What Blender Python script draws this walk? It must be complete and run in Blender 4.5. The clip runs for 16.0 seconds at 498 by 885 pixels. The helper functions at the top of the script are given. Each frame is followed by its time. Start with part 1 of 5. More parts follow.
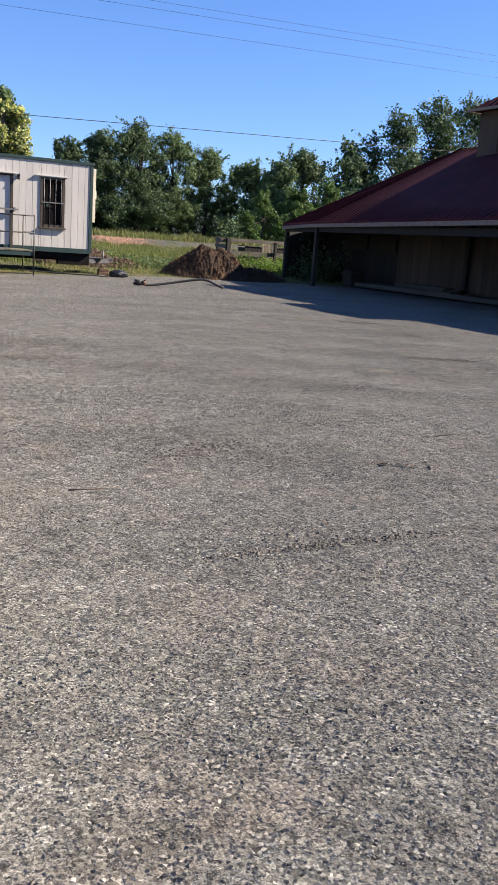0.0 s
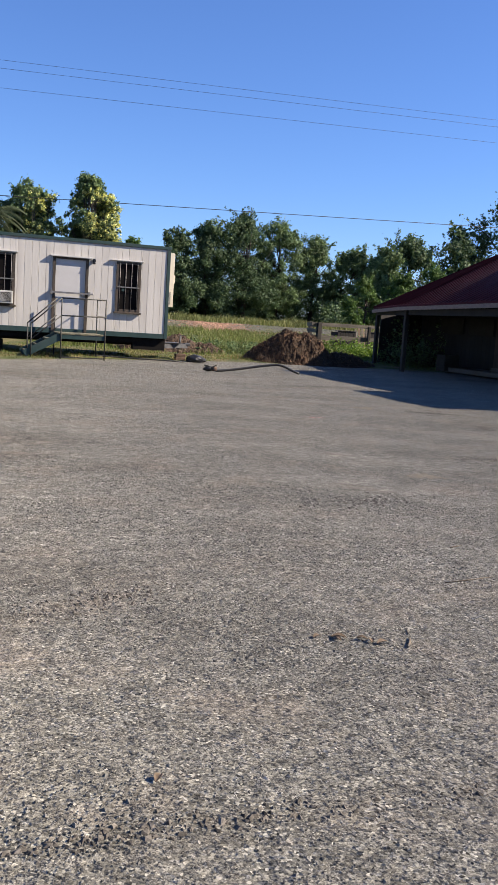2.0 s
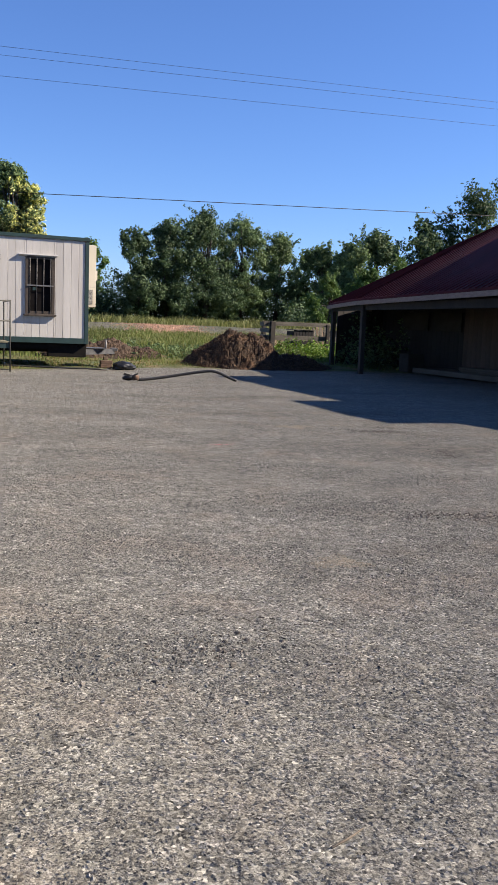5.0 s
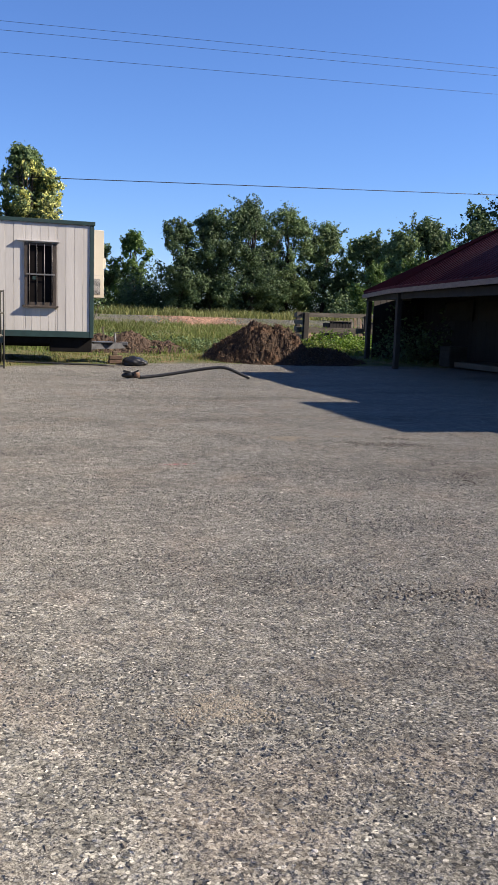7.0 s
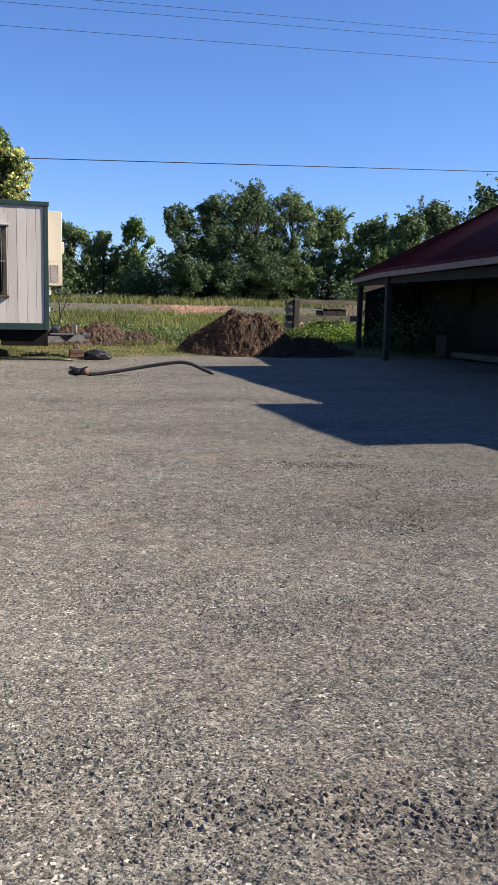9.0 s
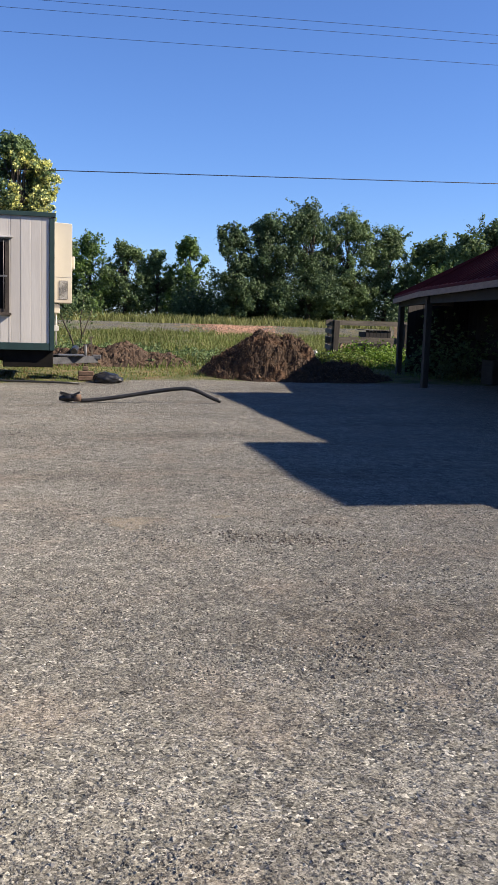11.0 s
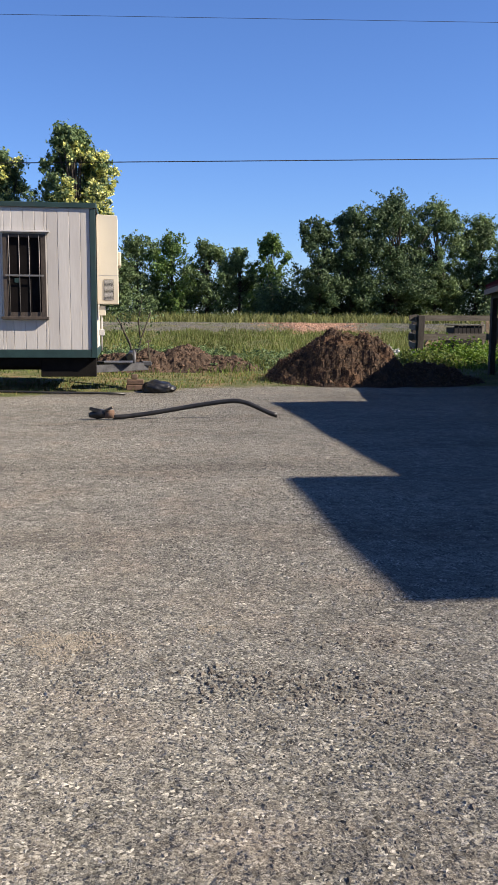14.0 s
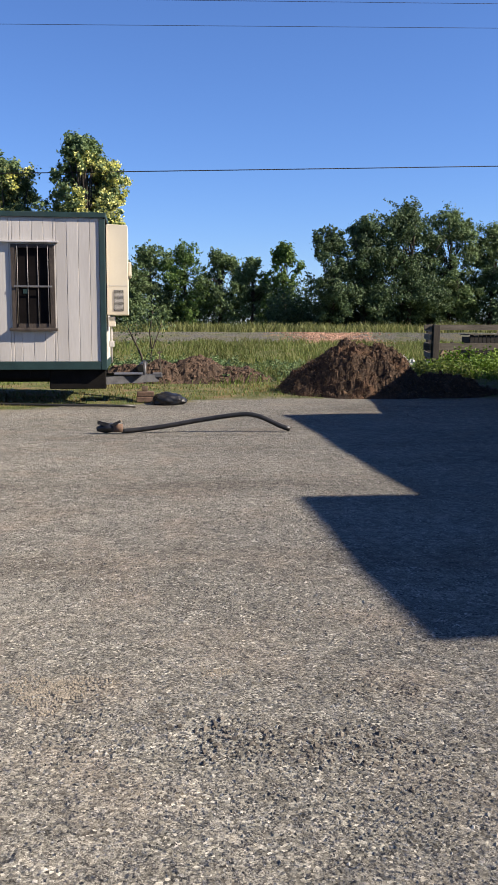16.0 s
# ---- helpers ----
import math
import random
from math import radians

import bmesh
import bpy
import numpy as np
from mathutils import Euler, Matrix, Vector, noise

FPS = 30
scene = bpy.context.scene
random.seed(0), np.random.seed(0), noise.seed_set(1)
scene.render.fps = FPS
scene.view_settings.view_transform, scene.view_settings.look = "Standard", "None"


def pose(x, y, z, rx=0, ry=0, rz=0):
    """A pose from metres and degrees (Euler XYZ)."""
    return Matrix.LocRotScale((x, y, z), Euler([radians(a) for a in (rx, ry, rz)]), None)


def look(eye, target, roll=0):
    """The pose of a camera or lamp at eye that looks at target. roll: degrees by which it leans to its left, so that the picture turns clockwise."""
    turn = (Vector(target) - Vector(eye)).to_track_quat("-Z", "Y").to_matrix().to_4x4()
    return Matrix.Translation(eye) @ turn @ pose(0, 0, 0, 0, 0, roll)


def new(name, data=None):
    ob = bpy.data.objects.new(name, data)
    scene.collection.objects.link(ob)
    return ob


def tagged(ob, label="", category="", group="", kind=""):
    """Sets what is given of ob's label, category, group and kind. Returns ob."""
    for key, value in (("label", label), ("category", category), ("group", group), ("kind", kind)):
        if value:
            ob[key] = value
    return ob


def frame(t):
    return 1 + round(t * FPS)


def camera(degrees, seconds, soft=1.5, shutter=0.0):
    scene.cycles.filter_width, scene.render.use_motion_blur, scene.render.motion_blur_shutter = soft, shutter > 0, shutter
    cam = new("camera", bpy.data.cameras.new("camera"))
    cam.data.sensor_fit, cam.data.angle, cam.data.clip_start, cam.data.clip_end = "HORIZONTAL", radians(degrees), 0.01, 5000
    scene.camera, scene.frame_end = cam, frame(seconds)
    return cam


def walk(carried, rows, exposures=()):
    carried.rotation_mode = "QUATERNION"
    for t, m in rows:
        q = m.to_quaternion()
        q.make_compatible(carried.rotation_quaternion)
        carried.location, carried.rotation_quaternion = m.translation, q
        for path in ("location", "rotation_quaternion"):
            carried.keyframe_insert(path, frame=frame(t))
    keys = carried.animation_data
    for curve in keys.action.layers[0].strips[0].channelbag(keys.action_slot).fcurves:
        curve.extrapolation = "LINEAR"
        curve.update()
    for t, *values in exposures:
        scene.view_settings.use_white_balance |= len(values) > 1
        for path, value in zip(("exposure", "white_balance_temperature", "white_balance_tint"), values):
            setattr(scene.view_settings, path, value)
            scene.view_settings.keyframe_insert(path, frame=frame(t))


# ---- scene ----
cam = camera(31.3, 16.0, soft=1.2)
PATH = [
    (0, (-2.354, -0.739, 1.366), (-1.435, 0.983, 0.929), 4.1),
    (0.5, (-1.865, -0.679, 1.365), (-0.993, 1.066, 0.927), 3.6),
    (1, (-1.39, -0.369, 1.358), (-0.662, 1.454, 0.975), 2.7),
    (1.5, (-0.971, 0.036, 1.348), (-0.268, 1.882, 1.037), 3.5),
    (2, (-0.628, 0.454, 1.376), (0.063, 2.312, 1.106), 3.7),
    (2.5, (-0.342, 0.916, 1.389), (0.352, 2.778, 1.155), 2.6),
    (3, (-0.019, 1.36, 1.393), (0.672, 3.221, 1.149), 1.7),
    (3.5, (0.327, 1.882, 1.334), (1.05, 3.727, 1.062), 1.7),
    (4, (0.718, 2.454, 1.378), (1.446, 4.296, 1.101), 1.9),
    (4.2, (0.871, 2.647, 1.357), (1.619, 4.484, 1.1), 2.3),
    (6.3, (2.669, 4.513, 1.36), (3.314, 6.386, 1.081), 1.9),
    (6.5, (2.803, 4.694, 1.332), (3.424, 6.575, 1.058), 1.9),
    (7, (3.135, 5.125, 1.34), (3.763, 7.003, 1.057), 1.9),
    (7.5, (3.509, 5.496, 1.367), (4.141, 7.368, 1.059), 1.7),
    (8, (3.857, 5.94, 1.365), (4.5, 7.807, 1.05), 2.4),
    (8.5, (4.291, 6.372, 1.373), (4.929, 8.241, 1.059), 2.3),
    (9, (4.648, 6.764, 1.363), (5.246, 8.647, 1.053), 1.3),
    (9.5, (5.008, 7.173, 1.378), (5.564, 9.073, 1.093), 0.6),
    (12, (6.459, 9.003, 1.423), (6.841, 10.948, 1.152), 2.7),
    (12.5, (6.62, 9.407, 1.452), (6.925, 11.364, 1.177), 2.0),
    (13, (6.695, 9.829, 1.453), (6.966, 11.791, 1.175), 1.3),
    (13.5, (6.807, 10.127, 1.428), (7.07, 12.09, 1.147), -0.1),
    (14, (6.907, 10.463, 1.427), (7.18, 12.424, 1.148), 0.4),
    (14.5, (6.953, 10.704, 1.439), (7.3, 12.653, 1.158), 0.9),
    (15, (6.992, 10.774, 1.444), (7.349, 12.72, 1.156), 1.4),
    (15.5, (6.987, 10.771, 1.454), (7.284, 12.729, 1.176), 0.9),
    (16, (6.976, 10.803, 1.453), (7.219, 12.771, 1.194), 0.2),
]
walk(cam, [(t, look(eye, target, roll)) for t, eye, target, roll in PATH], [(0, 1.52), (1.5, 1.42), (4, 1.37), (12, 1.32), (16, 1.27)])

# ---- light ----
SUN = Vector((0.95, -0.305, 0.72)).normalized()      # towards the sun
world = bpy.data.worlds.new("sky")
scene.world = world
world.use_nodes = True
wn = world.node_tree
sky = wn.nodes.new("ShaderNodeTexSky")
sky.sky_type = 'NISHITA'
sky.sun_disc = False
sky.sun_elevation = math.asin(SUN.z)
sky.sun_rotation = math.atan2(SUN.x, SUN.y)
sky.altitude = 100
sky.air_density = 1.0
sky.dust_density = 0.0
sky.ozone_density = 8.0
tint = wn.nodes.new("ShaderNodeMix")
tint.data_type, tint.blend_type = 'RGBA', 'MULTIPLY'
tint.inputs[0].default_value = 1.0
tint.inputs[7].default_value = (0.94, 0.98, 1.21, 1)
wn.links.new(sky.outputs[0], tint.inputs[6])
wn.links.new(tint.outputs[2], wn.nodes["Background"].inputs[0])
wn.nodes["Background"].inputs[1].default_value = 0.055
sun_data = bpy.data.lights.new("sun", 'SUN')
sun_data.energy = 5.0
sun_data.angle = radians(0.5)
sun_data.color = (1.0, 0.88, 0.74)
sun_lamp = new("sun", sun_data)
sun_lamp.matrix_world = look(SUN * 60, (0, 0, 0))

# ---- materials ----


def surface(name, c1, c2, scale=4.0, rough=0.8, bump=0.3, metal=0.0, fine=60.0, stretch=(1, 1, 1), vary=0.0, island=0.0,
            spec=0.4, grime=None, grime_scale=0.8):
    """Two colours mixed by noise at two scales, grime patches, fine relief, and variation from piece to piece."""
    m = bpy.data.materials.new(name)
    m.use_nodes = True
    nt = m.node_tree
    n, ln = nt.nodes, nt.links
    b = n["Principled BSDF"]
    tc = n.new("ShaderNodeTexCoord")
    info = n.new("ShaderNodeObjectInfo")
    mp = n.new("ShaderNodeMapping")
    mp.inputs["Scale"].default_value = stretch
    shift = n.new("ShaderNodeVectorMath")
    shift.operation = 'ADD'
    rnd = n.new("ShaderNodeMath")
    rnd.operation = 'MULTIPLY'
    rnd.inputs[1].default_value = 37.0
    ln.new(info.outputs["Random"], rnd.inputs[0])
    ln.new(tc.outputs["Object"], shift.inputs[0])
    ln.new(rnd.outputs[0], shift.inputs[1])
    ln.new(shift.outputs[0], mp.inputs[0])

    def noisy(s, detail):
        t = n.new("ShaderNodeTexNoise")
        t.inputs["Scale"].default_value = s
        t.inputs["Detail"].default_value = detail
        ln.new(mp.outputs[0], t.inputs["Vector"])
        return t
    big, small = noisy(scale, 5), noisy(fine, 4)
    add = n.new("ShaderNodeMath")
    add.operation = 'MULTIPLY_ADD'
    add.inputs[1].default_value = 0.45
    ln.new(small.outputs[0], add.inputs[0])
    mul = n.new("ShaderNodeMath")
    mul.operation = 'MULTIPLY'
    mul.inputs[1].default_value = 0.6
    ln.new(big.outputs[0], mul.inputs[0])
    ln.new(mul.outputs[0], add.inputs[2])
    ramp = n.new("ShaderNodeValToRGB")
    ramp.color_ramp.elements[0].position, ramp.color_ramp.elements[1].position = 0.36, 0.66
    ramp.color_ramp.elements[0].color, ramp.color_ramp.elements[1].color = (*c1, 1), (*c2, 1)
    ln.new(add.outputs[0], ramp.inputs[0])
    col = ramp.outputs[0]
    if grime:
        g = noisy(grime_scale, 6)
        gr = n.new("ShaderNodeValToRGB")
        gr.color_ramp.elements[0].position, gr.color_ramp.elements[1].position = 0.5, 0.72
        ln.new(g.outputs[0], gr.inputs[0])
        mx = n.new("ShaderNodeMix")
        mx.data_type = 'RGBA'
        ln.new(gr.outputs[0], mx.inputs[0])
        ln.new(col, mx.inputs[6])
        mx.inputs[7].default_value = (*grime, 1)
        col = mx.outputs[2]
    if vary or island:
        hsv = n.new("ShaderNodeHueSaturation")
        rng = n.new("ShaderNodeMapRange")
        amount = vary or island
        rng.inputs[3].default_value, rng.inputs[4].default_value = 1 - amount, 1 + amount
        if island:
            geo = n.new("ShaderNodeNewGeometry")
            ln.new(geo.outputs["Random Per Island"], rng.inputs[0])
        else:
            ln.new(info.outputs["Random"], rng.inputs[0])
        ln.new(rng.outputs[0], hsv.inputs["Value"])
        ln.new(col, hsv.inputs["Color"])
        col = hsv.outputs[0]
    ln.new(col, b.inputs["Base Color"])
    b.inputs["Roughness"].default_value = rough
    b.inputs["Metallic"].default_value = metal
    b.inputs["Specular IOR Level"].default_value = spec
    if bump:
        bp = n.new("ShaderNodeBump")
        bp.inputs["Strength"].default_value = bump
        bp.inputs["Distance"].default_value = 0.01
        ln.new(add.outputs[0], bp.inputs["Height"])
        ln.new(bp.outputs[0], b.inputs["Normal"])
    return m


def leafy(name, c1, c2, through_light=0.3):
    """Foliage: colour varies from leaf to leaf, some light comes through."""
    m = bpy.data.materials.new(name)
    m.use_nodes = True
    n, ln = m.node_tree.nodes, m.node_tree.links
    b = n["Principled BSDF"]
    geo = n.new("ShaderNodeNewGeometry")
    ramp = n.new("ShaderNodeValToRGB")
    ramp.color_ramp.elements[0].color, ramp.color_ramp.elements[1].color = (*c1, 1), (*c2, 1)
    ln.new(geo.outputs["Random Per Island"], ramp.inputs[0])
    tc = n.new("ShaderNodeTexCoord")
    big = n.new("ShaderNodeTexNoise")
    big.inputs["Scale"].default_value = 0.35
    big.inputs["Detail"].default_value = 3
    ln.new(tc.outputs["Object"], big.inputs["Vector"])
    rng = n.new("ShaderNodeMapRange")
    rng.inputs[1].default_value, rng.inputs[2].default_value = 0.3, 0.7
    rng.inputs[3].default_value, rng.inputs[4].default_value = 0.7, 1.3
    ln.new(big.outputs[0], rng.inputs[0])
    hsv = n.new("ShaderNodeHueSaturation")
    ln.new(ramp.outputs[0], hsv.inputs["Color"])
    ln.new(rng.outputs[0], hsv.inputs["Value"])
    ln.new(hsv.outputs[0], b.inputs["Base Color"])
    b.inputs["Roughness"].default_value = 0.6
    b.inputs["Specular IOR Level"].default_value = 0.25
    tr = n.new("ShaderNodeBsdfTranslucent")
    ln.new(hsv.outputs[0], tr.inputs["Color"])
    mix = n.new("ShaderNodeMixShader")
    mix.inputs[0].default_value = through_light
    ln.new(b.outputs[0], mix.inputs[1])
    ln.new(tr.outputs[0], mix.inputs[2])
    ln.new(mix.outputs[0], n["Material Output"].inputs["Surface"])
    return m


def ground_material():
    """Gravel in the yard and on the bank, soil under the grass; the border is ragged."""
    m = bpy.data.materials.new("ground")
    m.use_nodes = True
    n, ln = m.node_tree.nodes, m.node_tree.links
    b = n["Principled BSDF"]
    tc = n.new("ShaderNodeTexCoord")
    P = tc.outputs["Object"]

    def noisy(s, detail, rough=0.55):
        t = n.new("ShaderNodeTexNoise")
        t.inputs["Scale"].default_value, t.inputs["Detail"].default_value = s, detail
        t.inputs["Roughness"].default_value = rough
        ln.new(P, t.inputs["Vector"])
        return t.outputs[0]

    def math_node(op, a, c=None, d=None):
        q = n.new("ShaderNodeMath")
        q.operation = op
        for i, v in enumerate((a, c, d)):
            if v is None:
                continue
            if isinstance(v, (int, float)):
                q.inputs[i].default_value = v
            else:
                ln.new(v, q.inputs[i])
        return q.outputs[0]

    def ramp(v, stops):
        r = n.new("ShaderNodeValToRGB")
        e = r.color_ramp.elements
        while len(e) < len(stops):
            e.new(0.5)
        for el, (p, c) in zip(e, stops):
            el.position, el.color = p, (*c, 1)
        ln.new(v, r.inputs[0])
        return r.outputs[0]

    def mix(f, a, c, kind='MIX'):
        q = n.new("ShaderNodeMix")
        q.data_type, q.blend_type = 'RGBA', kind
        if isinstance(f, (int, float)):
            q.inputs[0].default_value = f
        else:
            ln.new(f, q.inputs[0])
        for i, v in ((6, a), (7, c)):
            if isinstance(v, tuple):
                q.inputs[i].default_value = (*v, 1)
            else:
                ln.new(v, q.inputs[i])
        return q.outputs[2]

    def cells(s, rand=1.0):
        v = n.new("ShaderNodeTexVoronoi")
        v.inputs["Scale"].default_value = s
        v.inputs["Randomness"].default_value = rand
        ln.new(P, v.inputs["Vector"])
        return v
    # crushed stone at two sizes: every chip has its own colour and its own tilt
    v1, v2 = cells(98), cells(210)

    def tilt(v):
        off, way, dot = n.new("ShaderNodeVectorMath"), n.new("ShaderNodeVectorMath"), n.new("ShaderNodeVectorMath")
        off.operation, way.operation, dot.operation = 'SUBTRACT', 'SUBTRACT', 'DOT_PRODUCT'
        ln.new(P, off.inputs[0])
        ln.new(v.outputs["Position"], off.inputs[1])
        ln.new(v.outputs["Color"], way.inputs[0])
        way.inputs[1].default_value = (0.5, 0.5, 0.5)
        ln.new(off.outputs[0], dot.inputs[0])
        ln.new(way.outputs[0], dot.inputs[1])
        return dot.outputs["Value"]
    sep = n.new("ShaderNodeSeparateColor")
    ln.new(v1.outputs["Color"], sep.inputs[0])
    sep2 = n.new("ShaderNodeSeparateColor")
    ln.new(v2.outputs["Color"], sep2.inputs[0])
    stone1 = ramp(sep.outputs[2], [(0.0, (0.034, 0.033, 0.028)), (0.25, (0.10, 0.099, 0.087)), (0.75, (0.19, 0.188, 0.165)), (1.0, (0.39, 0.385, 0.342))])
    stone2 = ramp(sep2.outputs[2], [(0.0, (0.056, 0.053, 0.048)), (0.5, (0.145, 0.142, 0.124)), (1.0, (0.27, 0.266, 0.236))])
    stones = mix(ramp(noisy(9, 3), [(0.4, (0, 0, 0)), (0.6, (1, 1, 1))]), stone1, stone2)
    # broad patches: paler grey, brown dust, wheel-worn streaks
    wav = n.new("ShaderNodeMapping")
    wav.inputs["Scale"].default_value = (0.3, 0.75, 1)
    wav.inputs["Rotation"].default_value = (0, 0, radians(-12))
    ln.new(P, wav.inputs[0])
    streak = n.new("ShaderNodeTexNoise")
    streak.inputs["Scale"].default_value, streak.inputs["Detail"].default_value = 1.0, 4
    ln.new(wav.outputs[0], streak.inputs["Vector"])
    patch = ramp(noisy(0.45, 5), [(0.3, (0.89, 0.87, 0.85)), (0.7, (1.07, 1.06, 1.05))])
    streaks = ramp(streak.outputs[0], [(0.33, (0.86, 0.83, 0.8)), (0.44, (1.05, 1.05, 1.05)), (0.68, (1.24, 1.23, 1.21))])
    gravel = mix(1.0, mix(1.0, stones, patch, 'MULTIPLY'), streaks, 'MULTIPLY')
    gravel = mix(ramp(noisy(1.7, 6), [(0.5, (0, 0, 0)), (0.72, (0.55, 0.55, 0.55))]), gravel, (0.178, 0.146, 0.114))
    # fine dark specks: the shade in gaps between chips, put into the colour
    gravel = mix(ramp(noisy(48, 3, 0.6), [(0.30, (0.75, 0.75, 0.75)), (0.40, (0, 0, 0))]), gravel, (0.036, 0.031, 0.026))
    gravel = mix(ramp(noisy(37, 2, 0.5), [(0.66, (0, 0, 0)), (0.74, (0.6, 0.6, 0.6))]), gravel, (0.36, 0.337, 0.30))
    # mottle in the colour stands in for lit and shaded sides of small lumps
    gravel = mix(1.0, gravel, ramp(noisy(13, 6, 0.7), [(0.32, (0.62, 0.61, 0.60)), (0.68, (1.42, 1.41, 1.40))]), 'MULTIPLY')
    gravel = mix(1.0, gravel, ramp(noisy(3.4, 8, 0.72), [(0.32, (0.80, 0.78, 0.77)), (0.68, (1.2, 1.2, 1.2))]), 'MULTIPLY')
    # soil and dry thatch
    soil = ramp(noisy(1.3, 7), [(0.25, (0.045, 0.07, 0.016)), (0.45, (0.085, 0.098, 0.03)), (0.6, (0.16, 0.14, 0.06)), (0.75, (0.19, 0.12, 0.065))])
    xyz = n.new("ShaderNodeSeparateXYZ")
    ln.new(P, xyz.inputs[0])
    border = math_node('MINIMUM', math_node('MAXIMUM', math_node('MULTIPLY_ADD', xyz.outputs[0], 0.55, 23.9), 24.4), 28.55)
    over = math_node('SUBTRACT', xyz.outputs[1], border)
    over = math_node('ADD', over, math_node('MULTIPLY_ADD', noisy(2.2, 6), 1.3, -0.65))
    is_soil = math_node('MULTIPLY_ADD', over, 3.0, 0.5)
    is_soil = math_node('MINIMUM', math_node('MAXIMUM', is_soil, 0.0), 1.0)
    # the gravel bank
    bank = math_node('ADD', math_node('ABSOLUTE', math_node('ADD', xyz.outputs[1], -54.5)), math_node('MULTIPLY', noisy(0.7, 5), 3.0))
    is_bank = math_node('MINIMUM', math_node('MAXIMUM', math_node('MULTIPLY_ADD', bank, -1.2, 6.6), 0.0), 1.0)
    bankcol = mix(ramp(noisy(0.9, 6, 0.65), [(0.42, (0, 0, 0)), (0.6, (0.8, 0.8, 0.8))]), mix(1.0, stones, (0.72, 0.68, 0.64), 'MULTIPLY'), soil)
    col = mix(is_soil, gravel, soil)
    col = mix(is_bank, col, bankcol)
    ln.new(col, b.inputs["Base Color"])
    b.inputs["Roughness"].default_value = 0.92
    b.inputs["Specular IOR Level"].default_value = 0.25
    b.inputs["Diffuse Roughness"].default_value = 1.0
    h = math_node('ADD', math_node('MULTIPLY', tilt(v1), 1.35), math_node('MULTIPLY', tilt(v2), 0.8))
    h = math_node('ADD', h, math_node('MULTIPLY', noisy(20, 5, 0.6), 0.025))
    h = math_node('ADD', h, math_node('MULTIPLY', noisy(4.5, 3), 0.02))
    bp = n.new("ShaderNodeBump")
    bp.inputs["Strength"].default_value, bp.inputs["Distance"].default_value = 1.0, 1.0
    ln.new(h, bp.inputs["Height"])
    ln.new(bp.outputs[0], b.inputs["Normal"])
    return m


def glass_material():
    m = bpy.data.materials.new("window_glass")
    m.use_nodes = True
    b = m.node_tree.nodes["Principled BSDF"]
    b.inputs["Base Color"].default_value = (0.9, 0.95, 0.95, 1)
    b.inputs["Roughness"].default_value = 0.03
    b.inputs["Transmission Weight"].default_value = 1.0
    b.inputs["IOR"].default_value = 1.45
    return m


M_GROUND = ground_material()
M_GLASS = glass_material()
M_SIDING = surface("siding_paint", (0.43, 0.405, 0.37), (0.50, 0.475, 0.437), 3, 0.7, 0.25, fine=45, stretch=(1, 1, 0.12), vary=0.05, grime=(0.35, 0.32, 0.29), grime_scale=1.5)
M_GREEN = surface("green_trim_paint", (0.0075, 0.0255, 0.0255), (0.015, 0.042, 0.0398), 5, 0.6, 0.15, grime=(0.0263, 0.0413, 0.039))
M_DOOR = surface("door_paint", (0.396, 0.382, 0.367), (0.461, 0.446, 0.432), 2, 0.5, 0.08)
M_OLDWOOD = surface("weathered_window_wood", (0.0225, 0.018, 0.015), (0.075, 0.0577, 0.045), 8, 0.85, 0.5, stretch=(1, 1, 0.3))
M_BAR = surface("bar_steel", (0.12, 0.112, 0.105), (0.225, 0.217, 0.21), 9, 0.5, 0.15, metal=0.5)
M_STEEL_DARK = surface("dark_rusty_steel", (0.0045, 0.0045, 0.0045), (0.012, 0.0105, 0.009), 6, 0.85, 0.3, spec=0.1)
M_TONGUE = surface("grey_worn_steel", (0.0525, 0.0525, 0.0562), (0.112, 0.112, 0.116), 7, 0.55, 0.25, metal=0.4)
M_RAIL = surface("rail_paint", (0.0263, 0.0285, 0.0248), (0.0638, 0.06, 0.0525), 8, 0.6, 0.2, metal=0.2)
M_DECK = surface("deck_wood", (0.075, 0.075, 0.0488), (0.15, 0.135, 0.09), 6, 0.85, 0.5, stretch=(0.2, 1, 1), vary=0.15)
M_CREAM = surface("cream_enamel", (0.51, 0.465, 0.367), (0.57, 0.525, 0.42), 2, 0.45, 0.05, grime=(0.465, 0.405, 0.315))
M_GREY_PLASTIC = surface("grey_plastic", (0.338, 0.33, 0.3), (0.413, 0.398, 0.375), 5, 0.5, 0.1)
M_INSIDE = surface("room_panelling", (0.045, 0.0375, 0.03), (0.075, 0.0638, 0.0525), 3, 0.8, 0.1)
# near-black colour that stands in for the unlit room behind the windows
M_PANE_DARK = surface("pane_darkness", (0.006, 0.00525, 0.00525), (0.0105, 0.009, 0.009), 6, 0.95, 0.1, spec=0.05)
M_BLACK = surface("black_plastic", (0.0045, 0.0045, 0.00525), (0.0135, 0.0135, 0.015), 12, 0.35, 0.4)
M_HOSE = surface("black_rubber", (0.0075, 0.0075, 0.0075), (0.0263, 0.0248, 0.0225), 10, 0.4, 0.2)
M_BLOCK = surface("brown_block", (0.075, 0.045, 0.03), (0.15, 0.0938, 0.0638), 9, 0.9, 0.5, vary=0.2)
M_ROOF = surface("maroon_metal_roof", (0.050, 0.011, 0.014), (0.075, 0.017, 0.021), 1.2, 0.85, 0.05, spec=0.08, grime=(0.04, 0.012, 0.015))
M_FASCIA = surface("fascia_wood", (0.15, 0.109, 0.0863), (0.225, 0.169, 0.135), 5, 0.8, 0.3, stretch=(1, 1, 4))
